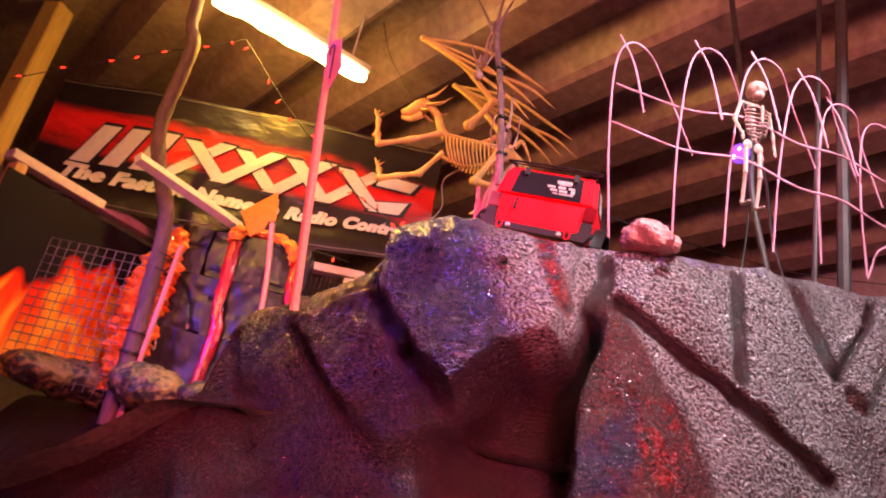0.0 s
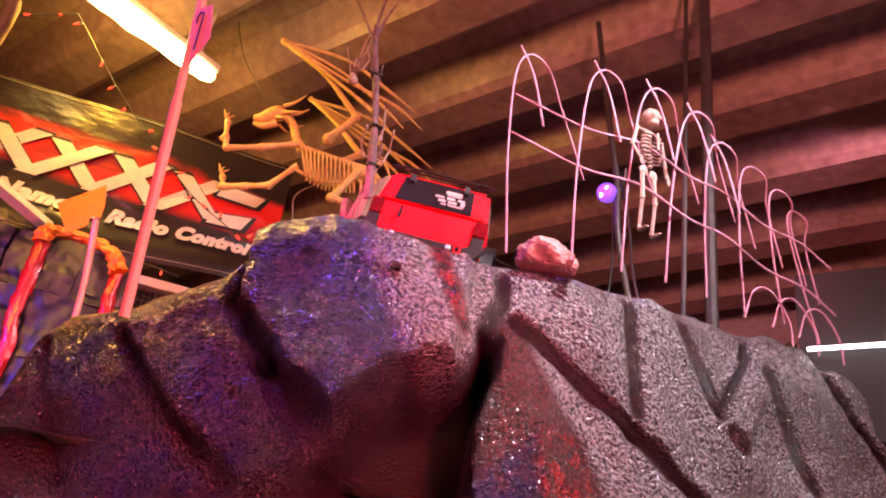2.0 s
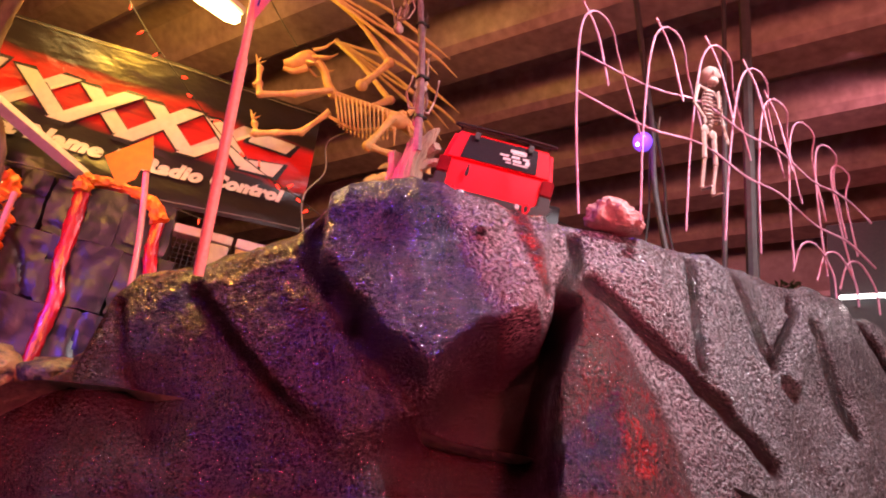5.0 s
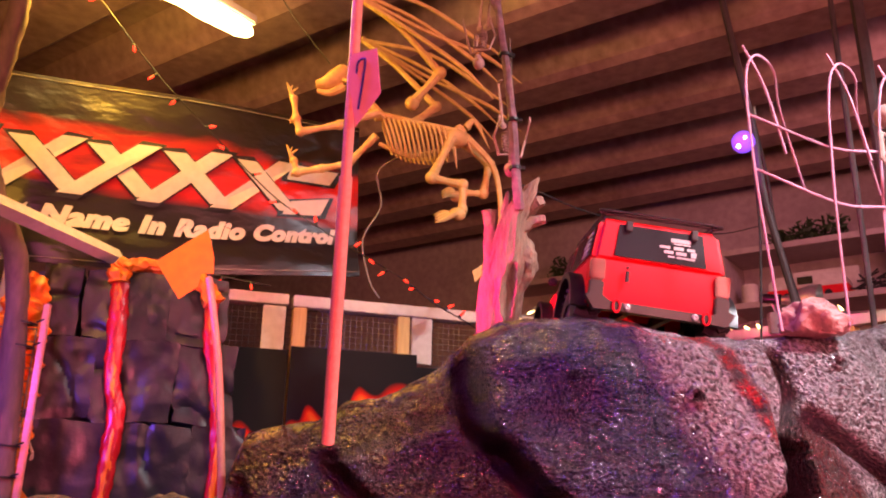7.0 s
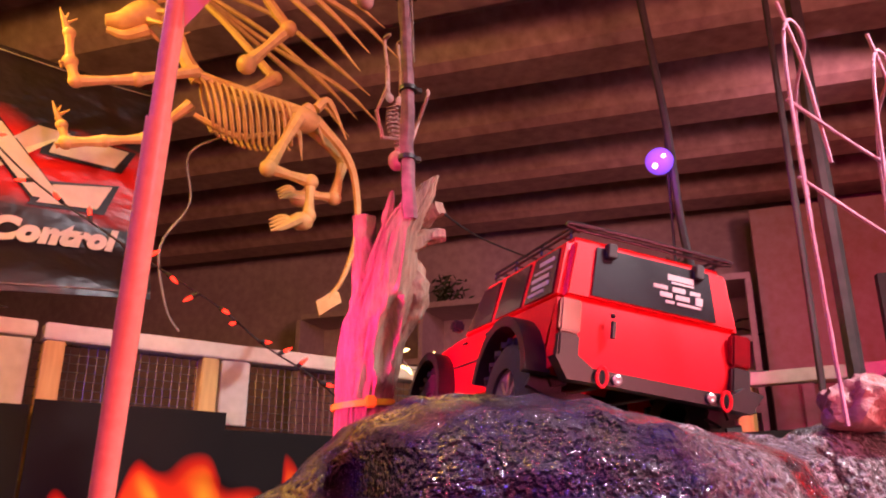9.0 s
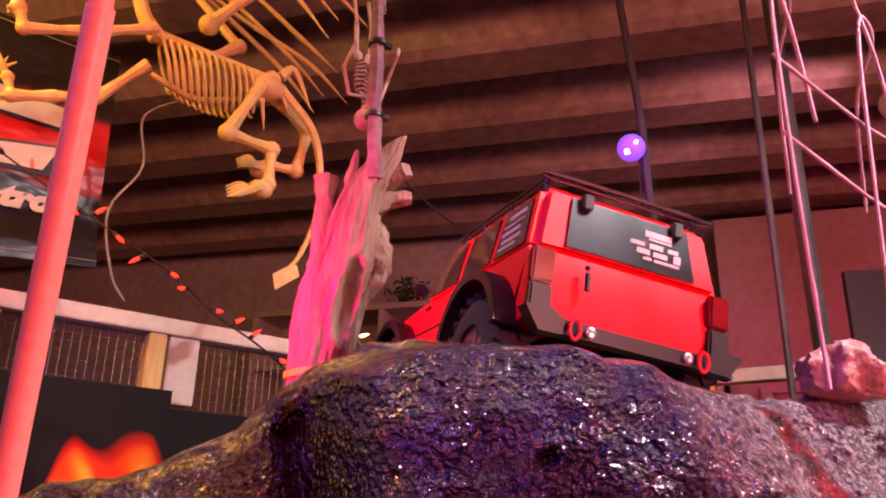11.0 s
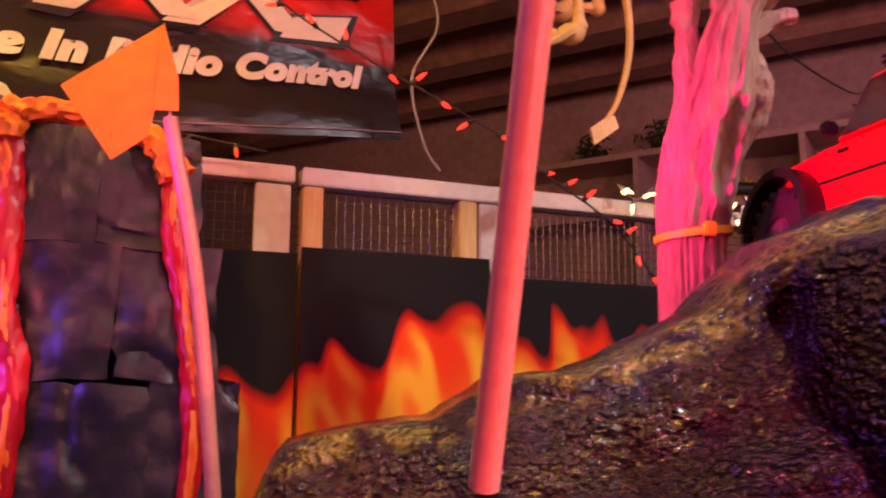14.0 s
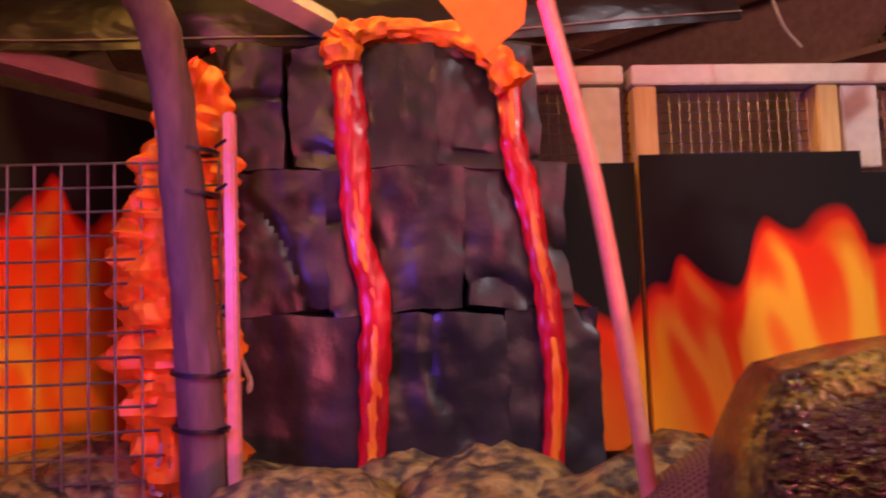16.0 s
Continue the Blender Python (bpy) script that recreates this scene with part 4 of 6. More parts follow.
def skeleton(name, m, material, label, arms=(0.35, -0.25), jaw=True):
    """A toy skeleton 1 unit tall standing at the origin, as one mesh, placed by m."""
    bm = bmesh.new()

    def limb(pts, r0, r1=None, knob=0.0):
        tube(bm, pts, [r0, r0 * 0.7, r1 or r0], 6)
        for p in (pts[0], pts[-1]):
            ball(bm, p, (knob or r0 * 1.35), 1)

    ball(bm, (0, 0, 0.93), 0.075, 2, (0.86, 1.0, 1.0))
    ball(bm, (0, -0.03, 0.872), 0.045, 2, (0.85, 0.9, 0.75))
    for s in (-1, 1):
        ball(bm, (s * 0.028, -0.062, 0.925), 0.02, 1, (1, 0.5, 1))
    for k in range(11):
        ball(bm, (0, 0.012 * math.sin(k * 0.5), 0.84 - k * 0.032), 0.017, 1, (1.2, 1, 0.7))
    for k in range(7):
        z, w = 0.765 - 0.031 * k, 0.062 + 0.030 * math.sin(math.pi * (k + 1) / 8)
        ring = [(w * math.sin(a), 0.012 - 0.058 * (1 - math.cos(a)) / 2 * 1.5 + 0.01, z - 0.018 * (1 - math.cos(a)) / 2) for a in np.linspace(-2.6, 2.6, 15)]
        tube(bm, ring, 0.0075, 5)
    tube(bm, [(0, -0.072, 0.765), (0, -0.078, 0.62)], 0.010, 6)
    tube(bm, [(-0.115, 0, 0.79), (0, -0.03, 0.785), (0.115, 0, 0.79)], 0.011, 6)
    for s in (-1, 1):
        ball(bm, (s * 0.045, 0.0, 0.475), 0.042, 1, (1.0, 0.55, 1.0))
        a = arms[0 if s < 0 else 1]
        sh = Vector((s * 0.12, 0, 0.785))
        el = sh + Vector((s * 0.05, -0.03 * a, -0.165))
        ha = el + Vector((-s * 0.02, -0.16 * abs(a), -0.13))
        limb([sh, el], 0.013)
        limb([el, ha], 0.011)
        ball(bm, ha + Vector((0, -0.01, -0.03)), 0.020, 1, (0.8, 0.5, 1.5))
        hip, kn, an = Vector((s * 0.055, 0, 0.46)), Vector((s * 0.060, -0.012, 0.25)), Vector((s * 0.058, 0.008, 0.035))
        limb([hip, kn], 0.016)
        limb([kn, an], 0.013)
        ball(bm, an + Vector((0, -0.035, -0.02)), 0.024, 1, (0.8, 2.1, 0.6))
    bm.transform(m)
    return solid(name, bm, material, label, "skeleton", at=m.translation)


skeleton("toy_skeleton", Matrix.Translation((0.648, 1.010, 0.592)) @ Matrix.Rotation(radians(35), 4, "Z") @ Matrix.Scale(0.275, 4), M_SKEL, "small plastic toy skeleton standing on the rock ridge")
set_back(skeleton("toy_skeleton", Matrix.Translation((0.103, 1.355, 1.055)) @ Matrix.Rotation(radians(176), 4, "Y") @ Matrix.Rotation(radians(-20), 4, "Z") @ Matrix.Scale(0.20, 4), M_SKEL, "small plastic skeleton hung head down from the branch", (0.9, 0.6)))
set_back(skeleton("toy_skeleton", Matrix.Translation((0.060, 1.265, 1.20)) @ Matrix.Rotation(radians(186), 4, "Y") @ Matrix.Rotation(radians(40), 4, "Z") @ Matrix.Scale(0.17, 4), M_SKEL, "small plastic skeleton tied high on the branch", (-0.6, 0.9)))
skeleton("toy_skeleton", Matrix.Translation((-0.885, 1.49, 0.20)) @ Matrix.Rotation(radians(60), 4, "Z") @ Matrix.Rotation(radians(14), 4, "Y") @ Matrix.Scale(0.27, 4), M_SKEL, "small plastic skeleton behind the wire mesh", (1.0, 1.0))


def build_dragon():
    """A winged toy dragon skeleton hung from the ceiling, as one mesh."""
    bm = bmesh.new()
    Y = 1.69

    def at(x, z, dy=0.0):
        return Vector((x + 0.018, Y + dy + 0.09 * (x + 0.1), z + 0.003))

    def bone(pts, radii, seg=8):
        tube(bm, smooth_line(pts, 5), radii, seg)

    def joint(p, r):
        ball(bm, p, r, 2)

    # head and horns
    bone([at(-0.352, 1.205), at(-0.325, 1.212), at(-0.295, 1.235), at(-0.268, 1.240)], [0.010, 0.016, 0.022, 0.024, 0.016], 10)
    bone([at(-0.348, 1.188), at(-0.318, 1.185), at(-0.285, 1.205)], [0.006, 0.009, 0.012], 8)
    ball(bm, at(-0.290, 1.246), 0.020, 2, (1.1, 0.9, 0.9))
    for dy in (-0.016, 0.016):
        bone([at(-0.275, 1.258, dy), at(-0.245, 1.268, dy * 1.6), at(-0.215, 1.300, dy * 2)], [0.007, 0.005, 0.0015], 6)
        bone([at(-0.272, 1.236, dy), at(-0.235, 1.232, dy * 2), at(-0.215, 1.240, dy * 2)], [0.006, 0.004, 0.001], 6)
        bone([at(-0.285, 1.215, dy), at(-0.262, 1.205, dy * 2), at(-0.248, 1.208, dy * 2)], [0.005, 0.003, 0.001], 6)
    bone([at(-0.262, 1.235), at(-0.235, 1.205), at(-0.215, 1.160), at(-0.192, 1.130)], [0.014, 0.012, 0.013, 0.016], 8)
    # spine and ribs
    spine = smooth_line([at(-0.200, 1.135), at(-0.150, 1.128), at(-0.080, 1.118), at(-0.010, 1.105)], 6)
    tube(bm, spine, [0.013, 0.011, 0.010, 0.013], 8)
    for k in range(13):
        u = k / 12
        c = at(-0.188 + 0.150 * u, 1.128 - 0.016 * u)
        h, w = 0.052 + 0.030 * math.sin(math.pi * (0.25 + 0.6 * u)), 0.030 + 0.016 * math.sin(math.pi * (0.2 + 0.7 * u))
        loop = [c + Vector((0.030 * (1 - math.cos(a)) / 2 * (1 - u * 0.5), w * math.sin(a), -h * (1 - math.cos(a)) / 2 * 1.25)) for a in np.linspace(-2.9, 2.9, 17)]
        tube(bm, loop, 0.0030, 5)
    bone([at(-0.192, 1.06), at(-0.12, 1.035), at(-0.05, 1.055)], [0.005, 0.006, 0.004], 6)
    ball(bm, at(-0.010, 1.090), 0.030, 2, (1.3, 1.1, 0.8))
    # fore limbs
    for pts, claw in (([at(-0.195, 1.128, -0.03), at(-0.285, 1.078, -0.05), at(-0.372, 1.048, -0.06), at(-0.384, 1.080, -0.06), at(-0.392, 1.130, -0.06)], at(-0.392, 1.132, -0.06)),
                      ([at(-0.200, 1.095, 0.03), at(-0.268, 1.022, 0.05), at(-0.330, 1.005, 0.05), at(-0.388, 0.990, 0.05), at(-0.398, 1.020, 0.05)], at(-0.398, 1.022, 0.05))):
        for a, b, r in zip(pts, pts[1:], (0.011, 0.010, 0.011, 0.009)):
            tube(bm, [a, a.lerp(b, 0.5), b], [r, r * 0.7, r], 8)
            joint(b, r * 1.15)
        for k in (-1, 0, 1):
            bone([claw, claw + Vector((-0.010, k * 0.008, 0.016)), claw + Vector((-0.006 + k * 0.012, k * 0.012, 0.034))], [0.005, 0.004, 0.001], 6)
            bone([pts[3], pts[3] + Vector((-0.014, k * 0.008, -0.008))], [0.005, 0.002], 6)
    # hind limbs
    for pts, foot in (([at(-0.015, 1.080, -0.03), at(-0.064, 0.962, -0.05), at(0.010, 0.950, -0.05), at(0.010, 0.888, -0.05)], at(-0.02, 0.868, -0.05)), ([at(0.015, 1.095, 0.03), at(0.085, 1.045, 0.04), at(0.070, 0.965, 0.04), at(0.020, 0.965, 0.04)], at(0.0, 0.962, 0.04))):
        for a, b, r in zip(pts, pts[1:], (0.013, 0.012, 0.011)):
            tube(bm, [a, a.lerp(b, 0.5), b], [r, r * 0.65, r], 8)
            joint(b, r * 1.2)
        ball(bm, pts[-1] + Vector((-0.012, 0, -0.012)), 0.018, 2, (1.2, 1.0, 0.9))
        for k in (-1.2, -0.4, 0.4, 1.2):
            bone([pts[-1] + Vector((-0.015, k * 0.012, -0.014)), foot + Vector((-0.012, k * 0.014, 0.002 + 0.012 * k)), foot + Vector((-0.034, k * 0.018, -0.006 + 0.014 * k))], [0.008, 0.006, 0.0015], 6)
    for x, z, dx in ((-0.01, 1.10, 0.05), (0.02, 1.12, 0.06), (-0.02, 1.06, 0.02)):
        bone([at(x, z), at(x + dx * 0.4, z + 0.02), at(x + dx, z - 0.05)], [0.010, 0.007, 0.001], 6)
    # tail with an arrow tip
    tail = smooth_line([at(0.02, 1.10), at(0.085, 1.03), at(0.106, 0.95), at(0.105, 0.87), at(0.085, 0.80), at(0.062, 0.762)], 8)
    tube(bm, tail, [0.009, 0.007, 0.005, 0.004], 7)
    for p in tail[8:30:1]:
        ball(bm, p, 0.0068, 1, (1, 1, 0.6))
    tip = tail[-1]
    prism(bm, [(-0.022, -0.004), (0.0, 0.012), (0.016, 0.016), (0.022, -0.002), (-0.016, -0.030)], 0.006, Matrix.Translation(tip - Vector((0, 0.003, 0.004))))
    # wings: arm and four fanned fingers each
    for dy, lift in ((-0.05, 0.0), (0.07, 0.045)):
        root, wrist = at(-0.115, 1.150, dy), at(-0.050, 1.225, dy * 1.5)
        tube(bm, [root, root.lerp(wrist, 0.5), wrist], [0.014, 0.009, 0.013], 8)
        joint(root, 0.018)
        joint(wrist, 0.016)
        elbow = at(-0.30 + lift, 1.415 + lift * 0.4, dy * 2.2)
        bone([wrist, at(-0.16, 1.33 + lift * 0.5, dy * 2), elbow], [0.010, 0.007, 0.008], 7)
        joint(elbow, 0.011)
        for k, (x, z) in enumerate(((0.118, 1.245), (0.092, 1.185), (0.075, 1.145), (0.145, 1.19))):
            end = at(x + lift, z + lift * (0.6 - 0.1 * k), dy * 2.4)
            mid = elbow.lerp(end, 0.45) + Vector((0, 0, 0.05 - 0.016 * k))
            bone([elbow, mid, elbow.lerp(end, 0.8) + Vector((0, 0, 0.022)), end], [0.006, 0.005, 0.0055, 0.001], 6)
    return solid("dragon_skeleton", bm, M_BONE, "bone-coloured plastic winged dragon skeleton hung from the ceiling", "skeleton", at=(-0.1, Y, 1.12))


build_dragon()

# ---- marker stakes and flags ----


def build_stakes():
    s = thing("marker_stake", (-0.207, 1.096, 0.33), "pink fibreglass marker stake with a numbered tag", "stake")
    base, joint, top = Vector((-0.207, 1.096, 0.330)), Vector((-0.192, 0.950, 0.685)), Vector((-0.175, 0.790, 1.085))
    bm = bmesh.new()
    tube(bm, [base, base.lerp(joint, 0.5), joint], 0.0094, 14)
    part("rod", bm, M_PINKROD, s)
    bm = bmesh.new()
    tube(bm, [joint - Vector((0, 0, 0.004)), joint.lerp(top, 0.5), top], 0.0075, 14)
    part("upper_rod", bm, M_PINKROD, s)
    card = Matrix.Translation(joint.lerp(top, 0.30)) @ Matrix.Rotation(radians(-25), 4, "Z") @ Matrix.Rotation(radians(24), 4, "X")
    bm = bmesh.new()
    prism(bm, [(-0.004, 0.012), (0.006, 0.036), (0.044, 0.038), (0.040, -0.022), (-0.006, -0.062)], 0.0012, card @ Matrix.Translation((0.004, -0.009, 0)))
    tag = part("tag", bm, M_TAG, s, "pink card tag", smooth=False)
    bm = bmesh.new()
    tube(bm, smooth_line([card @ Vector(p) for p in ((0.013, -0.010, 0.010), (0.018, -0.010, 0.024), (0.029, -0.010, 0.026), (0.022, -0.010, 0.002), (0.008, -0.010, -0.038))], 5), 0.0015, 6)
    part("numeral", bm, M_INK, tag, "blue handwritten figure 7")
    f = thing("marker_flag", (-0.408, 1.339, 0.2), "orange plastic flag on a leaning pink rod", "flag")
    bm = bmesh.new()
    tube(bm, smooth_line([(-0.392, 1.339, 0.15), (-0.406, 1.339, 0.30), (-0.429, 1.339, 0.48), (-0.460, 1.339, 0.630)], 6), 0.0068, 10)
    part("rod", bm, M_PINKROD, f)
    bm = bmesh.new()
    tube(bm, [(-0.460, 1.339, 0.625), (-0.463, 1.339, 0.70)], 0.0016, 6)
    part("pin", bm, M_METAL, f)
    bm = bmesh.new()
    pts = [(-0.470, 0.722), (-0.559, 0.657), (-0.510, 0.588), (-0.478, 0.612), (-0.474, 0.640)]
    prism(bm, pts, 0.0012, Matrix.Translation((0, 1.337, 0)))
    part("cloth", bm, M_ORANGE, f, "orange plastic sheet", smooth=False)
    bm = bmesh.new()
    prism(bm, [(-0.470, 0.722), (-0.475, 0.636), (-0.452, 0.636), (-0.454, 0.668)], 0.0012, Matrix.Translation((0, 1.334, 0)))
    part("sleeve", bm, M_ORANGE, f, "folded orange sleeve", smooth=False)
    p = thing("leaning_pole", (-0.826, 1.47, 0.08), "dark crooked stick pole bound with black cable ties", "pole")
    bm = bmesh.new()
    tube(bm, smooth_line([(-0.826, 1.47, 0.08), (-0.832, 1.47, 0.28), (-0.842, 1.46, 0.50), (-0.858, 1.44, 0.68), (-0.900, 1.39, 0.80), (-0.915, 1.35, 0.93), (-0.885, 1.32, 1.08), (-0.870, 1.30, 1.17), (-0.895, 1.29, 1.24), (-0.905, 1.28, 1.40)], 7), [0.023, 0.022, 0.021, 0.020, 0.018, 0.017], 14, 0.2)
    part("stick", bm, M_STICK, p)
    bm = bmesh.new()
    box(bm, (-0.806, 1.472, 0.10), (-0.794, 1.484, 0.60), None, 0.002)
    part("batten", bm, M_PINKROD, p, "thin pale batten")
    for z in (0.275, 0.33, 0.515, 0.56):
        bm = bmesh.new()
        turned([(0.024, -0.002), (0.029, -0.002), (0.029, 0.002), (0.024, 0.002), (0.024, -0.002)], bm, Matrix.Translation((-0.831 - 0.03 * (z - 0.28), 1.468, z)) @ Matrix.Rotation(0.1, 4, "Y"), 16)
        tube(bm, [(-0.806, 1.457, z), (-0.790, 1.447, z + 0.004)], 0.002, 5)
        part("cable_tie", bm, M_BLACK, p, "black cable tie")


build_stakes()


def build_mesh_screen():
    m = thing("wire_screen", (-0.95, 1.45, 0.16), "square welded wire screen tied to the pole", "screen")
    a, b = Vector((-1.26, 1.365, 0)), Vector((-0.82, 1.492, 0))
    for k in range(18):
        u = k / 17
        q = a.lerp(b, u)
        bm = bmesh.new()
        tube(bm, [q + Vector((0, 0, 0.15)), q + Vector((0, 0, 0.552))], 0.0014, 5)
        part("wire", bm, M_GALV, m)
    for k in range(16):
        z = 0.17 + 0.0255 * k
        bm = bmesh.new()
        tube(bm, [a + Vector((0, 0.002, z)), b + Vector((0, 0.002, z))], 0.0014, 5)
        part("wire", bm, M_GALV, m)


build_mesh_screen()

# ---- wire arches ----


def build_arches():
    feet = [(0.414, 0.957, 0.487), (0.520, 0.972, 0.500), (0.608, 1.006, 0.512), (0.695, 1.055, 0.532), (0.785, 1.115, 0.548), (0.875, 1.175, 0.560), (0.980, 1.250, 0.590), (1.075, 1.310, 0.590)]
    tops = [(0.395, 0.938, 0.905), (0.535, 0.955, 0.908), (0.640, 0.992, 0.915), (0.730, 1.035, 0.910), (0.790, 1.080, 0.880), (0.868, 1.130, 0.872), (0.940, 1.180, 0.862), (0.985, 1.215, 0.840)]
    w = thing("wire_arches", feet[3], "row of pink fuzzy wire arches like a ribcage on the ridge", "arches")
    for k, (f, t) in enumerate(zip(feet, tops)):
        f, t = Vector(f), Vector(t)
        side = Vector((0.10, 0.10, 0)) * (1 - 0.05 * k)
        pts = [f, f.lerp(t, 0.45) + Vector((-0.012, -0.006, 0)), f.lerp(t, 0.86) + Vector((-0.010, -0.004, 0)), t + Vector((0.014, 0.008, 0)), t + Vector((0.052, 0.028, -0.010)), t + side * 0.9 + Vector((0, 0, -0.05)), t + side * 1.5 + Vector((0.0, 0, -0.16))]
        bm = bmesh.new()
        tube(bm, smooth_line(pts, 7), 0.0020, 7, 0.25, seed=k)
        part("arch", bm, M_WIRE, w)
        if k < 5:
            bm = bmesh.new()
            a = t + Vector((-0.006, 0, 0.012))
            tube(bm, smooth_line([a, a + Vector((0.032, 0.01, -0.06)), a + Vector((0.060, 0.02, -0.165))], 5), 0.0021, 7, 0.25)
            part("spur", bm, M_WIRE, w)
    for z0, z1 in ((0.800, 0.765), (0.715, 0.660)):
        pts = []
        for k, (f, t) in enumerate(zip(feet, tops)):
            f, t = Vector(f), Vector(t)
            q = f.lerp(t, 0.5) + Vector((-0.012 + 0.01 * k, 0.0, 0))
            q.z = z0 + (z1 - z0) * k / 7 + 0.008 * (-1) ** k - (0.02 if k else 0)
            pts.append(q)
        bm = bmesh.new()
        tube(bm, smooth_line(pts, 6), 0.0021, 7, 0.25, seed=z0)
        part("stringer", bm, M_WIRE, w)
    for k in range(3):
        c = Vector((0.88 + 0.07 * k, 1.19 + 0.045 * k, 0.56 + 0.01 * k))
        bm = bmesh.new()
        tube(bm, smooth_line([c, c + Vector((0.02, 0, 0.06)), c + Vector((0.06, 0.02, 0.075)), c + Vector((0.10, 0.04, 0.03)), c + Vector((0.11, 0.05, -0.02))], 6), 0.0021, 7, 0.25)
        part("loop", bm, M_WIRE, w)


build_arches()


def build_crystal_rock():
    bm = bmesh.new()
    vs = ball(bm, (0, 0, 0), 0.05, 4, (1.15, 0.8, 0.68))
    for v in vs:
        d = v.co.normalized()
        v.co += d * (0.016 * noise.noise(v.co * 38) + 0.010 * abs(noise.noise(v.co * 85)) + 0.004 * noise.noise(v.co * 200))
        if v.co.z < -0.02:
            v.co.z = -0.02 + 0.2 * (v.co.z + 0.02)
    bm.transform(Matrix.Translation((0.486, 1.000, 0.509)) @ Matrix.Rotation(0.25, 4, "Z") @ Matrix.Scale(0.86, 4))
    solid("crystal_rock", bm, M_CRYSTAL, "rough pink crystal stone on the ridge crest", "rock", at=(0.480, 1.000, 0.495))


build_crystal_rock()


def build_boulders():
    data = [(-0.70, 1.42, 0.205, 0.11, 0.060), (-0.54, 1.50, 0.20, 0.13, 0.060), (-0.42, 1.44, 0.195, 0.10, 0.070), (-1.0, 1.56, 0.215, 0.14, 0.055), (-1.05, 1.42, 0.20, 0.11, 0.045), (-0.28, 1.62, 0.18, 0.11, 0.055), (-0.35, 1.76, 0.19, 0.09, 0.05), (-0.63, 1.60, 0.20, 0.11, 0.05), (-0.36, 1.30, 0.20, 0.09, 0.06), (-0.83, 1.56, 0.20, 0.10, 0.05)]
    for k, (x, y, z, r, h) in enumerate(data):
        bm = bmesh.new()
        for v in ball(bm, (0, 0, 0), 1.0, 4):
            d = v.co.copy()
            v.co = Vector((d.x * r, d.y * r * 0.8, d.z * h))
            q = v.co * 12 + Vector((k * 5.1, 0, 0))
            v.co += d * (0.020 * noise.noise(q) + 0.016 * (0.3 - abs(noise.noise(q * 1.9))) + 0.007 * noise.noise(q * 4.3) + 0.003 * noise.noise(q * 10))
        z -= 0.022
        bm.transform(Matrix.Translation((x, y, z)) @ Matrix.Rotation(k * 1.3, 4, "Z"))
        solid("boulder", bm, M_BOULDER, "rough ochre and grey painted boulder on the course", "rock", "course boulders", at=(x, y, z))


build_boulders()


def build_burlap():
    bm = bmesh.new()
    n, rows = 40, []
    for i in range(n + 1):
        row = []
        for j in range(n + 1):
            u, v = i / n, j / n
            x = -0.250 - 0.22 * u
            y = 1.270 + 0.19 * v
            z = lerp_at([(-0.47, 0.185), (-0.40, 0.244), (-0.343, 0.284), (-0.286, 0.318), (-0.25, 0.328)], x) - 1.2 * max(0.0, v - 0.55) ** 2 - 0.8 * max(0.0, 0.35 - v) ** 2
            z += 0.005 * noise.noise(Vector((x * 16, y * 16, 0)))
            row.append(bm.verts.new((x, y, z)))
        rows.append(row)
    for a, b in zip(rows, rows[1:]):
        for j in range(n):
            bm.faces.new((a[j], b[j], b[j + 1], a[j + 1]))
    solid("burlap_sheet", bm, M_BURLAP, "coarse brown burlap sheet over the back of the ridge", "burlap")


build_burlap()

# ---- the toy crawler ----


def arc(cx, cz, r, a0, a1, n):
    return [(cx + r * math.cos(radians(a0 + (a1 - a0) * i / n)), cz + r * math.sin(radians(a0 + (a1 - a0) * i / n))) for i in range(n + 1)]


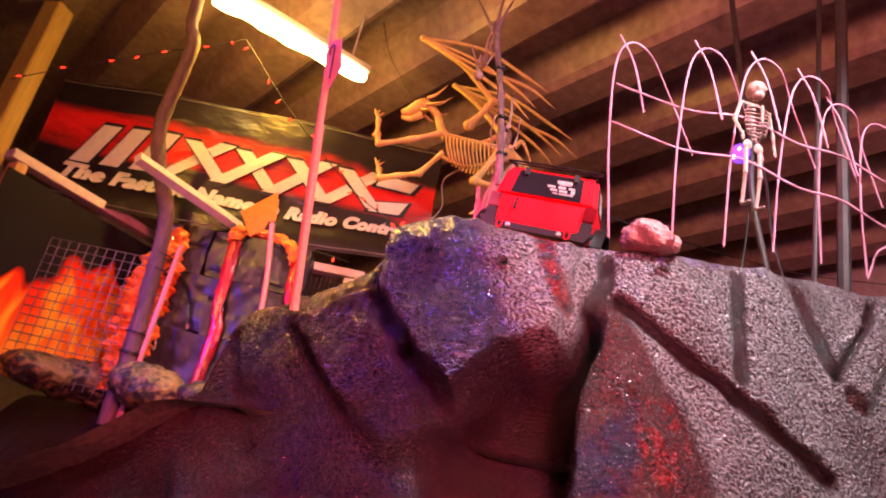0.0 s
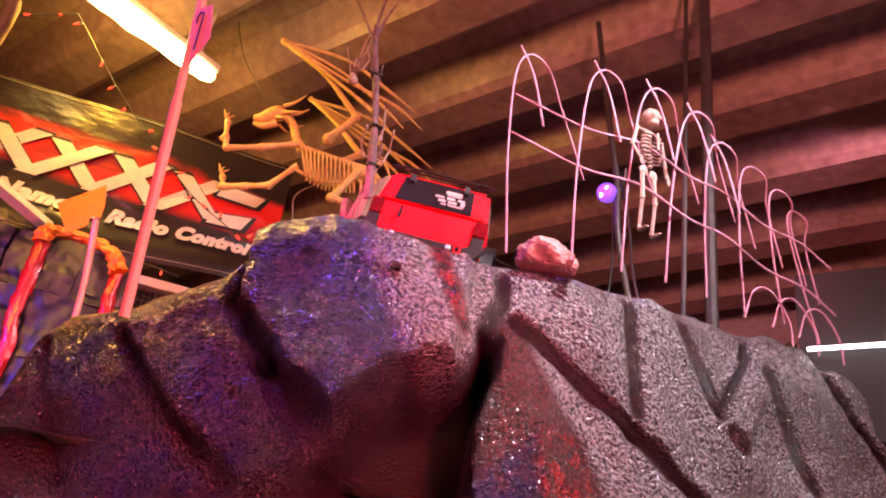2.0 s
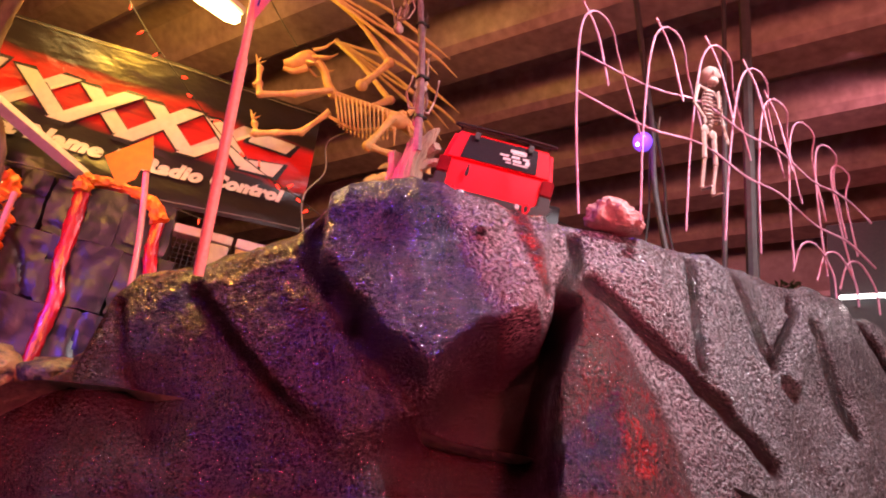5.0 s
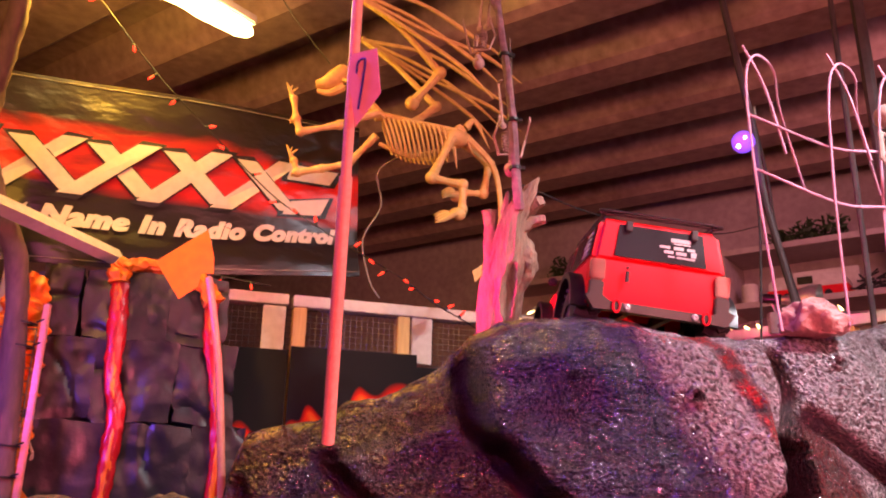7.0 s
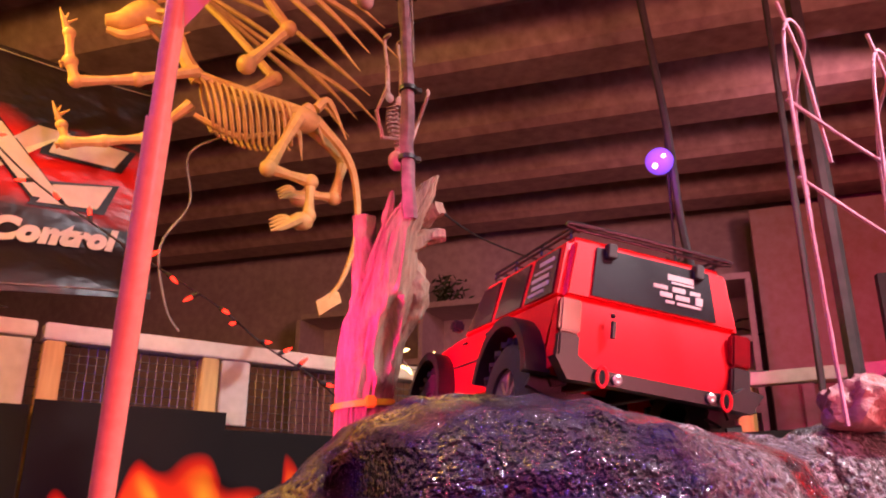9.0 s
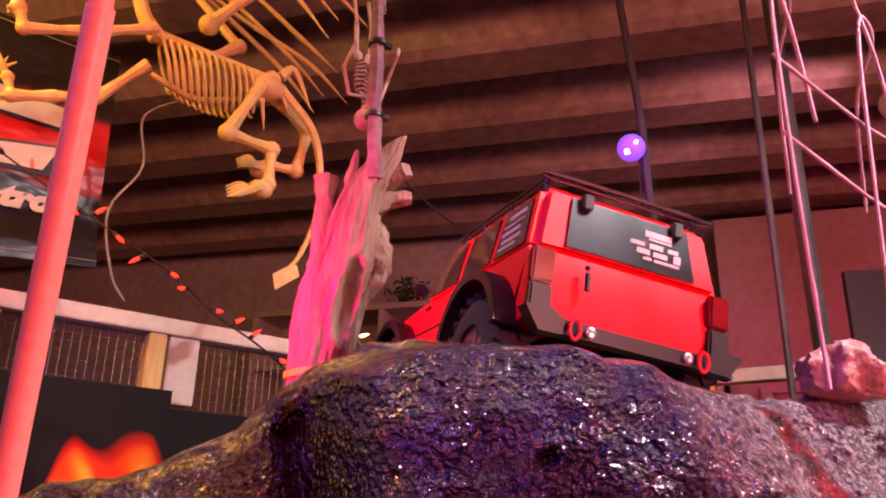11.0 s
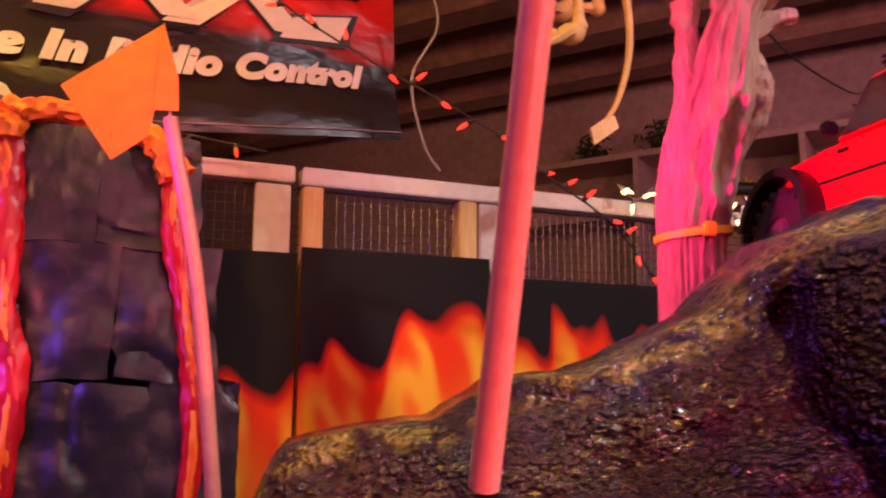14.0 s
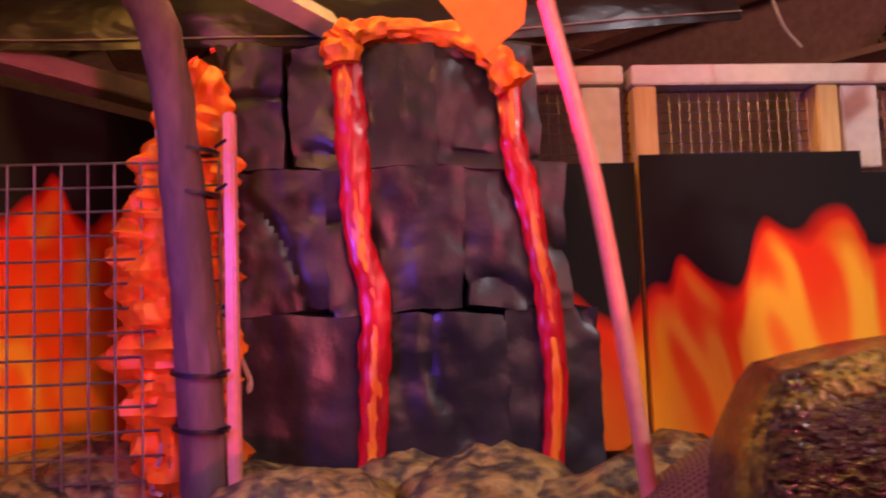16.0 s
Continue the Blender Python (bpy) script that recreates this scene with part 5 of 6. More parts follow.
def build_car(place):
    """Local frame: x right, y ahead from the tail, z up from the ground; turned into place at the end."""
    c = thing("toy_truck", (0, 0, 0), "red four-door toy rock crawler truck climbing the ridge", "toy truck")
    S = Matrix(((0, 1, 0, 0), (1, 0, 0, 0), (0, 0, 1, 0), (0, 0, 0, 1)))  # prism x,y -> y,x

    def side(outline, x0, x1):
        bm = bmesh.new()
        prism(bm, outline, x1 - x0, Matrix.Translation((x0, 0, 0)) @ S)
        return bm

    def soften(bm, r, seg=2):
        bmesh.ops.bevel(bm, geom=list(bm.edges), offset=r, segments=seg, affect="EDGES", clamp_overlap=True)
        return bm

    W = 0.105
    tub = [(0.0, 0.108), (0.005, 0.085), (0.03, 0.082), *arc(0.085, 0.066, 0.062, 165, 15, 8), (0.16, 0.078), (0.28, 0.078), *arc(0.345, 0.066, 0.060, 165, 15, 8), (0.418, 0.082), (0.424, 0.112), (0.418, 0.140), (0.285, 0.152), (0.006, 0.152)]
    bm = side(tub, -W, W)
    soften(bm, 0.004)
    low = [(-W + 0.002, 0.004, 0.15), (W - 0.002, 0.004, 0.15), (W - 0.002, 0.285, 0.15), (-W + 0.002, 0.285, 0.15)]
    top = [(-W + 0.014, 0.014, 0.222), (W - 0.014, 0.014, 0.222), (W - 0.014, 0.238, 0.222), (-W + 0.014, 0.238, 0.222)]
    b2 = bmesh.new()
    lo, hi = [b2.verts.new(p) for p in low], [b2.verts.new(p) for p in top]
    b2.faces.new(lo[::-1]), b2.faces.new(hi)
    for i in range(4):
        b2.faces.new((lo[i], lo[(i + 1) % 4], hi[(i + 1) % 4], hi[i]))
    soften(b2, 0.008, 3)
    me = bpy.data.meshes.new("tmp")
    b2.to_mesh(me)
    b2.free()
    bm.from_mesh(me)
    bpy.data.meshes.remove(me)
    body = part("body", bm, M_RED, c, "glossy red body shell")

    def pane(name, quad, out, material, parent, label=""):
        bm = bmesh.new()
        a = [bm.verts.new(Vector(p) + Vector(out)) for p in quad]
        b = [bm.verts.new(Vector(p) - Vector(out) * 0.4) for p in quad]
        bm.faces.new(a), bm.faces.new(b[::-1])
        for i in range(4):
            bm.faces.new((a[i], b[i], b[(i + 1) % 4], a[(i + 1) % 4]))
        return part(name, bm, material, parent, label, smooth=False)

    k = 0.010 / 0.072
    rear = pane("rear_window", [(-0.070, 0.004 + k * 0.012, 0.160), (0.070, 0.004 + k * 0.012, 0.160), (0.064, 0.004 + k * 0.060, 0.212), (-0.064, 0.004 + k * 0.060, 0.212)], (0, -0.0025, 0), M_TINT, c, "dark tinted rear window with white sticker shapes")
    for x, z, w, h in ((0.030, 0.198, 0.030, 0.006), (0.032, 0.1925, 0.026, 0.002), (0.006, 0.1855, 0.016, 0.004), (0.027, 0.1855, 0.015, 0.005), (0.046, 0.1855, 0.012, 0.004), (0.012, 0.178, 0.014, 0.005), (0.031, 0.1775, 0.016, 0.005), (0.050, 0.178, 0.008, 0.008), (0.016, 0.171, 0.010, 0.003), (0.038, 0.1708, 0.028, 0.003)):
        y = 0.004 + k * (z - 0.15) - 0.0032
        bm = bmesh.new()
        box(bm, (x - w / 2, y - 0.0004, z - h / 2), (x + w / 2, y + 0.0004, z + h / 2))
        part("sticker", bm, M_WHITE, rear, "", smooth=False)
    for x in (-0.050, 0.050):
        bm = bmesh.new()
        box(bm, (x - 0.005, 0.003, 0.202), (x + 0.005, 0.013, 0.217), None, 0.001)
        part("hinge", bm, M_CABLE, rear, "dark grey window hinge")
    for s in (-1, 1):
        def sp(y, z):
            return (s * (W - 0.002 - 0.012 * (z - 0.15) / 0.072), y, z)
        for ys in (((0.022, 0.088), (0.030, 0.086)), ((0.100, 0.172), (0.100, 0.168)), ((0.184, 0.262), (0.184, 0.238))):
            q = [sp(ys[0][0], 0.160), sp(ys[0][1], 0.160), sp(ys[1][1], 0.210), sp(ys[1][0], 0.210)]
            win = pane("side_window", q if s > 0 else q[::-1], (s * 0.0022, 0, 0), M_TINT, c, "dark tinted side window")
            if ys[0][0] < 0.03:
                for z, h, y0, y1 in ((0.200, 0.004, 0.036, 0.070), (0.191, 0.002, 0.036, 0.078), (0.183, 0.004, 0.040, 0.080), (0.174, 0.004, 0.036, 0.076), (0.167, 0.003, 0.044, 0.080)):
                    bm = bmesh.new()
                    x = s * (W - 0.002 - 0.012 * (z - 0.15) / 0.072 + 0.0028)
                    box(bm, (x - 0.0004, y0, z - h / 2), (x + 0.0004, y1, z + h / 2))
                    part("sticker", bm, M_WHITE, win, "", smooth=False)
        for y in (0.085, 0.345):
            bm = bmesh.new()
            o = arc(y, 0.070, 0.072, 172, 8, 12)
            i = arc(y, 0.070, 0.062, 8, 172, 12)
            prism(bm, o + i, 0.026, Matrix.Translation((s * W - (0.004 if s > 0 else 0.022), 0, 0)) @ S)
            part("fender_flare", bm, M_BLACK, c, "black plastic fender flare")
        for y in (0.165, 0.245):
            bm = bmesh.new()
            tube(bm, [(s * (W + 0.003), y, 0.143), (s * (W + 0.003), y + 0.014, 0.143)], 0.002, 6)
            part("door_handle", bm, M_BLACK, c)
        bm = bmesh.new()
        box(bm, (s * W - 0.001, 0.13, 0.116), (s * W + 0.001, 0.30, 0.119))
        part("side_stripe", bm, M_BLACK, c, "", smooth=False)
        bm = bmesh.new()
        box(bm, (s * 0.094 - 0.011, -0.006, 0.118), (s * 0.094 + 0.011, 0.004, 0.150), None, 0.002)
        part("tail_light", bm, M_TAIL, c, "dark red tail light")
        bm = bmesh.new()
        box(bm, (s * 0.094 - 0.011, -0.006, 0.092), (s * 0.094 + 0.011, 0.006, 0.117), None, 0.002)
        part("corner_guard", bm, M_BLACK, c)
        bm = bmesh.new()
        box(bm, (s * (W + 0.012) - 0.008, 0.256, 0.158), (s * (W + 0.012) + 0.008, 0.268, 0.172), None, 0.003)
        part("mirror", bm, M_BLACK, c)
        # wheels
        for y in (0.085, 0.345):
            ww, R = 0.040, 0.060
            x = s * 0.098
            M = Matrix.Translation((x, y, 0.060)) @ Matrix.Rotation(radians(90), 4, "Y")
            bm = bmesh.new()
            turned([(0.030, -ww / 2), (0.050, -ww / 2), (0.057, -ww * 0.40), (R - 0.002, -ww * 0.2), (R - 0.001, 0), (R - 0.002, ww * 0.2), (0.057, ww * 0.40), (0.050, ww / 2), (0.030, ww / 2), (0.030, -ww / 2)], bm, M, 40)
            tyre = part("wheel", bm, M_RUBBER, c, "knobbly black rubber tyre")
            bm = bmesh.new()
            for t in range(22):
                for lane in (-1, 1):
                    a = 2 * math.pi * (t + 0.5 * (lane > 0)) / 22
                    mm = M @ Matrix.Rotation(a, 4, "Z") @ Matrix.Translation((R - 0.001, 0, lane * 0.011)) @ Matrix.Rotation(0.35 * lane, 4, "X")
                    box(bm, (-0.004, -0.0045, -0.009), (0.003, 0.0045, 0.009), mm)
            tagged(part("tread", bm, M_RUBBER, tyre, "rubber tread lugs", smooth=False), kind="stuff")
            bm = bmesh.new()
            face = ww / 2 - 0.004
            sgn = 1 if s > 0 else -1
            turned([(0.031, sgn * face * 0.2), (0.031, sgn * face), (0.027, sgn * face), (0.024, sgn * face * 0.5), (0.006, sgn * face * 0.6), (0.005, sgn * face * 1.05), (0.0, sgn * face * 1.05)], bm, M, 24)
            for t in range(8):
                a = 2 * math.pi * t / 8
                mm = M @ Matrix.Rotation(a, 4, "Z")
                box(bm, (0.006, -0.003, min(sgn * face * 0.55, sgn * face * 0.95)), (0.028, 0.003, max(sgn * face * 0.55, sgn * face * 0.95)), mm)
            part("rim", bm, M_METAL, tyre, "grey spoked rim")
    for y in (0.085, 0.345):
        bm = bmesh.new()
        tube(bm, [(-0.09, y, 0.060), (0.09, y, 0.060)], [0.009, 0.008, 0.014, 0.008, 0.009], 10)
        part("axle", bm, M_BLACK, c)
    bm = bmesh.new()
    for s in (-1, 1):
        box(bm, (s * 0.032 - 0.005, 0.01, 0.082), (s * 0.032 + 0.005, 0.41, 0.098), None, 0.001)
    box(bm, (-0.06, 0.14, 0.072), (0.06, 0.28, 0.094), None, 0.004)
    part("chassis", bm, M_BLACK, c)
    bm = bmesh.new()
    prism(bm, [(-0.112, 0.092), (-0.090, 0.096), (-0.074, 0.086), (0.074, 0.086), (0.090, 0.096), (0.112, 0.092), (0.098, 0.072), (0.070, 0.073), (-0.070, 0.073), (-0.098, 0.072)], 0.016, Matrix.Translation((0, -0.016, 0)))
    bumper = part("rear_bumper", bm, M_BLACK, c, "angular black steel rear bumper")
    for s in (-1, 1):
        bm = bmesh.new()
        loop = [(s * 0.066 + 0.0052 * math.sin(a), -0.020, 0.079 + 0.009 * math.cos(a)) for a in np.linspace(0, 2 * math.pi, 15)]
        tube(bm, loop, 0.0018, 6, cap=False)
        part("shackle", bm, M_RED, bumper, "red tow shackle")
        bm = bmesh.new()
        turned([(0.005, 0), (0.005, 0.005), (0.003, 0.006), (0.0, 0.005)], bm, Matrix.Translation((s * 0.050, -0.015, 0.079)) @ Matrix.Rotation(radians(90), 4, "X"), 14)
        part("bumper_lamp", bm, M_METAL, bumper, "small round bumper lamp")
    bm = bmesh.new()
    tube(bm, [(-0.050, -0.006, 0.136), (-0.050, -0.006, 0.120)], 0.003, 6)
    ball(bm, (-0.050, -0.004, 0.142), 0.003, 1)
    part("tailgate_latch", bm, M_BLACK, c)
    r = part("roof_rack", tube(bmesh.new(), smooth_line([(-0.080, 0.020, 0.2275), (-0.086, 0.015, 0.2325), (0.086, 0.015, 0.2325), (0.080, 0.020, 0.2275)], 5), 0.0022, 6), M_BLACK, c, "black tubular roof rack")
    for z in (0.2285, 0.2345):
        bm = bmesh.new()
        tube(bm, [(-0.084, 0.018, z), (-0.084, 0.235, z), (0.084, 0.235, z), (0.084, 0.018, z), (-0.084, 0.018, z)], 0.0018, 6)
        part("rack_rail", bm, M_BLACK, r)
    for y in (0.05, 0.09, 0.13, 0.17, 0.21):
        bm = bmesh.new()
        tube(bm, [(-0.084, y, 0.2285), (0.084, y, 0.2285)], 0.0014, 5)
        part("rack_bar", bm, M_BLACK, r)
    for s in (-1, 1):
        for y in (0.03, 0.10, 0.17, 0.23):
            bm = bmesh.new()
            tube(bm, [(s * 0.084, y, 0.222), (s * 0.084, y, 0.2345)], 0.0016, 5)
            part("rack_post", bm, M_BLACK, r)
    bm = bmesh.new()
    box(bm, (-0.030, 0.425, 0.090), (0.030, 0.432, 0.135), None, 0.002)
    part("grille", bm, M_BLACK, c)
    bm = bmesh.new()
    box(bm, (-0.11, 0.430, 0.070), (0.11, 0.445, 0.088), None, 0.004)
    part("front_bumper", bm, M_BLACK, c)
    c.matrix_world = place
    return c


build_car(Matrix.Translation(TRUCK_AT) @ Matrix.Rotation(radians(TRUCK_TURN[0]), 4, "Z") @ Matrix.Rotation(radians(TRUCK_TURN[1]), 4, "X") @ Matrix.Rotation(radians(TRUCK_TURN[2]), 4, "Y"))

# ---- lights and cables ----


def build_lights():
    t = thing("ceiling_tube", (-0.68, 1.52, 1.40), "glaring warm tube light under a torn cover", "lamp")
    a, b = Vector((-0.86, 1.31, 1.36)), Vector((-0.515, 1.715, 1.36))
    d = (b - a).normalized()
    side = Vector((d.y, -d.x, 0))
    bm = bmesh.new()
    lo = []
    n = 22
    for i in range(n + 1):
        u = i / n
        w = 0.055 * (1 - 0.45 * u) * (1 + 0.35 * noise.noise(Vector((u * 7, 0, 0)))) if u < 0.97 else 0.012
        q = a.lerp(b, u)
        lo.append([bm.verts.new(q - side * w), bm.verts.new(q + side * w), bm.verts.new(q + side * w * 0.5 + Vector((0, 0, 0.02))), bm.verts.new(q - side * w * 0.5 + Vector((0, 0, 0.02)))])
    for p, q in zip(lo, lo[1:]):
        for k in range(4):
            bm.faces.new((p[k], p[(k + 1) % 4], q[(k + 1) % 4], q[k]))
    bm.faces.new(lo[0]), bm.faces.new(lo[-1][::-1])
    part("tube", bm, G_TUBE, t, "glaring yellow-white tube")
    bm = bmesh.new()
    M = Matrix.Translation((a + b) / 2 + Vector((0, 0, 0.04))) @ Matrix.Rotation(math.atan2(d.y, d.x), 4, "Z")
    box(bm, (-0.27, -0.02, -0.012), (0.27, 0.02, 0.015), M, 0.004)
    for x in (-0.2, 0.2):
        tube(bm, [M @ Vector((x, 0, 0.012)), M @ Vector((x, 0, 0.25))], 0.004, 6)
    part("housing", bm, M_WHITEWOOD, t)
    # violet bulb on its clip
    p = Vector((0.675, 1.555, 1.050))
    v = thing("violet_bulb", p, "violet reflector bulb clipped to a hanging conduit", "lamp")
    aim = look(p, p + Vector((-0.55, -0.75, -0.35))) @ Matrix.Rotation(math.pi, 4, "X")
    bm = bmesh.new()
    turned([(0.0, 0.027), (0.014, 0.025), (0.023, 0.018), (0.026, 0.008), (0.024, -0.006), (0.018, -0.024), (0.012, -0.034), (0.012, -0.044), (0.0, -0.046)], bm, aim, 22)
    part("bulb", bm, G_VIOLET, v, "glowing violet glass bulb")
    for o in ((0.008, 0.008, 0.023), (-0.008, -0.008, 0.021)):
        bm = bmesh.new()
        ball(bm, aim @ Vector(o), 0.0055, 2)
        part("hot_spot", bm, G_SPOT, v)
    bm = bmesh.new()
    turned([(0.014, -0.040), (0.014, -0.060), (0.009, -0.066), (0.0, -0.066)], bm, aim, 14)
    part("socket", bm, M_BLACK, v)
    bm = bmesh.new()
    tube(bm, smooth_line([aim @ Vector((0, 0, -0.06)), p + Vector((0.045, 0.03, 0.06)), p + Vector((0.05, 0.03, 0.11))], 5), 0.003, 6)
    part("clip", bm, M_METAL, v)
    # violet bulb's own light
    data = bpy.data.lights.new("violet_bulb_light", "POINT")
    data.energy, data.color, data.shadow_soft_size = 0.4, (0.35, 0.08, 1.0), 0.03
    new("violet_bulb_light", data).location = p + Vector((-0.05, -0.07, -0.03))
    # conduits and cables
    for name, pts, r, material, label in (
            ("hanging_conduit", [(0.610, 1.52, 1.62), (0.665, 1.53, 1.25), (0.695, 1.545, 1.085), (0.710, 1.55, 0.90), (0.775, 1.57, 0.60), (0.785, 1.57, 0.35)], 0.008, M_DARKMETAL, "dark hanging conduit with the bulb clip"),
            ("hanging_conduit", [(0.826, 1.39, 1.64), (0.826, 1.39, 0.95), (0.822, 1.39, 0.45)], 0.006, M_DARKMETAL, "thin dark conduit beside the steel post"),
            ("hanging_conduit", [(0.87, 1.37, 1.64), (0.88, 1.37, 0.45)], 0.014, M_DARKMETAL, "dark vertical steel post"),
            ("cable", [(0.690, 1.55, 1.10), (0.695, 1.56, 0.97), (0.700, 1.57, 0.85), (0.69, 1.57, 0.72), (0.665, 1.56, 0.5)], 0.0028, M_CABLE, "thin black cable hanging from the bulb"),
            ("cable", [(0.705, 1.56, 1.12), (0.745, 1.60, 0.98), (0.765, 1.62, 0.85), (0.825, 1.64, 0.6), (0.825, 1.64, 0.3)], 0.004, M_CABLE, "dark cable hanging beside the conduit"),
            ("cable", [(0.13, 1.40, 0.86), (0.40, 1.75, 0.92), (0.9, 2.3, 1.07), (1.35, 2.85, 1.30)], 0.002, M_CABLE, "thin line strung across the course"),
            ("cord", [(-0.10, 1.72, 1.06), (-0.175, 1.75, 1.02), (-0.165, 1.76, 0.93), (-0.205, 1.75, 0.84), (-0.185, 1.76, 0.74), (-0.16, 1.765, 0.70)], 0.0022, M_GREY, "pale cord hanging below the dragon"),
            ("dragon_line", [(-0.30, 1.64, 1.25), (-0.42, 1.66, 1.42), (-0.50, 1.70, 1.60)], 0.0014, M_CABLE, "thin line holding the dragon from the ceiling"),
            ("hanging_line", [(0.088, 1.24, 0.96), (0.083, 1.245, 1.10)], 0.0008, M_GREY, "thin thread of the hanging skeletons")):
        bm = bmesh.new()
        tube(bm, smooth_line(pts, 6), r, 8)
        solid(name, bm, material, label, name.split("_")[-1])
    # strip light behind the ridge's end, with its dark board
    s = thing("strip_light", (1.125, 1.475, 0.655), "white strip light on a dark board behind the ridge", "lamp")
    m = frame_at(1.125, 1.475, 0.0, -32)
    bm = bmesh.new()
    box(bm, (0.0, 0.0, 0.652), (0.42, 0.010, 0.660), m, 0.002)
    part("tube", bm, G_STRIP, s)
    bm = bmesh.new()
    box(bm, (-0.02, 0.03, 0.45), (0.50, 0.05, 0.86), m)
    part("backboard", bm, M_BLACKCLOTH, s, "dark board behind the strip light", smooth=False)

build_lights()


def bulb_string(name, pts, bulbs, material, label, cable=M_CABLE, size=0.0036, seed=1):
    rnd = random.Random(seed)
    line = smooth_line([BACK @ Vector(q) for q in pts], 8)
    h = thing(name, line[0], label, "string lights")
    bm = bmesh.new()
    tube(bm, line, 0.0015, 6, 0.3)
    part("wire", bm, cable, h)
    for k in range(bulbs):
        q = line[int((k + 0.5) * (len(line) - 1) / bulbs)]
        d = Vector((rnd.uniform(-1, 1), rnd.uniform(-0.6, 0.2), rnd.uniform(-1, 0.5))).normalized()
        bm = bmesh.new()
        tube(bm, [q, q + d * 0.010], [0.0032, 0.0036], 7)
        sock = part("socket", bm, cable, h)
        bm = bmesh.new()
        tube(bm, [q + d * 0.010, q + d * (0.010 + size * 2.2), q + d * (0.010 + size * 4.2)], [size * 0.75, size * 0.8, size * 0.15], 7)
        part("bulb", bm, material, sock, "small glowing bulb")


bulb_string("string_lights", [(-0.84, 1.50, 1.36), (-0.70, 1.60, 1.19), (-0.57, 1.65, 1.06), (-0.43, 1.71, 0.93), (-0.31, 1.72, 0.85), (-0.21, 1.70, 0.785), (-0.114, 1.70, 0.728), (-0.039, 1.737, 0.679), (0.05, 1.80, 0.64), (0.13, 1.88, 0.59), (0.19, 1.95, 0.53)], 24, G_RED, "red mini bulbs on a dark drooping wire", seed=3)
bulb_string("string_lights", [(-1.50, 1.29, 1.05), (-1.34, 1.34, 1.13), (-1.21, 1.39, 1.20), (-1.08, 1.43, 1.26), (-0.95, 1.46, 1.30), (-0.84, 1.50, 1.36)], 7, G_RED, "red mini bulbs on a dark wire to the pole", seed=4)
bulb_string("string_lights", [(-1.14, 1.90, 0.80), (-0.98, 1.76, 0.78), (-0.86, 1.74, 0.79), (-0.72, 1.78, 0.775), (-0.58, 1.82, 0.76), (-0.46, 1.88, 0.75)], 9, G_RED, "red mini bulbs along the rock tower's top", seed=5)
bulb_string("string_lights", [(0.16, 2.10, 0.760), (0.20, 2.12, 0.735), (0.25, 2.13, 0.765), (0.30, 2.15, 0.725), (0.36, 2.17, 0.758), (0.42, 2.19, 0.722), (0.50, 2.22, 0.752), (0.56, 2.24, 0.720), (0.66, 2.28, 0.748), (0.78, 2.34, 0.730), (0.86, 2.26, 0.745), (0.95, 2.16, 0.755), (1.10, 2.0, 0.735)], 34, G_WARM, "warm white mini bulbs along the fence rail", M_GREY, 0.0042, 6)
bulb_string("string_lights", [(0.30, 2.10, 0.56), (0.42, 2.14, 0.60), (0.55, 2.19, 0.66), (0.66, 2.25, 0.70), (0.80, 2.20, 0.71)], 12, G_RED, "red mini bulbs hanging off the fence rail", M_CABLE, 0.0036, 7)


def clamp_lamp(p, aim, label):
    p, aim = BACK @ Vector(p), BACK @ Vector(aim)
    c = thing("clamp_lamp", p, label, "lamp")
    m = look(p, aim) @ Matrix.Rotation(math.pi, 4, "X")
    bm = bmesh.new()
    turned([(0.010, -0.02), (0.014, 0.0), (0.030, 0.020), (0.042, 0.045), (0.046, 0.070), (0.0455, 0.070), (0.041, 0.045), (0.029, 0.021), (0.012, 0.002)], bm, m, 26)
    part("reflector", bm, M_METAL, c, "spun metal reflector")
    bm = bmesh.new()
    turned([(0.0, 0.052), (0.014, 0.046), (0.017, 0.034), (0.010, 0.012), (0.0, 0.010)], bm, m, 16)
    part("bulb", bm, glow("clamp_bulb_glow", (0.25, 1.0, 0.75), 1.2), c, "faintly lit greenish bulb")
    bm = bmesh.new()
    turned([(0.0, -0.075), (0.012, -0.072), (0.014, -0.02), (0.010, -0.018)], bm, m, 14)
    part("socket", bm, M_BLACK, c)
    bm = bmesh.new()
    tube(bm, smooth_line([m @ Vector((0, 0, -0.05)), p + Vector((-0.03, 0.02, -0.03)), p + Vector((-0.035, 0.02, -0.07))], 4), 0.004, 6)
    box(bm, (p.x - 0.05, p.y + 0.01, p.z - 0.085), (p.x - 0.025, p.y + 0.03, p.z - 0.03), None, 0.002)
    part("clamp", bm, M_METAL, c)


clamp_lamp((0.52, 2.25, 0.79), (1.2, 2.0, 0.70), "spun metal clamp lamp on the fence rail")
clamp_lamp((0.92, 2.05, 0.775), (1.4, 1.7, 0.66), "pinkish metal clamp lamp further along the rail")

# ---- shelves on the wall ----
SH = frame_at(1.300, 3.150, 0.03, -40)


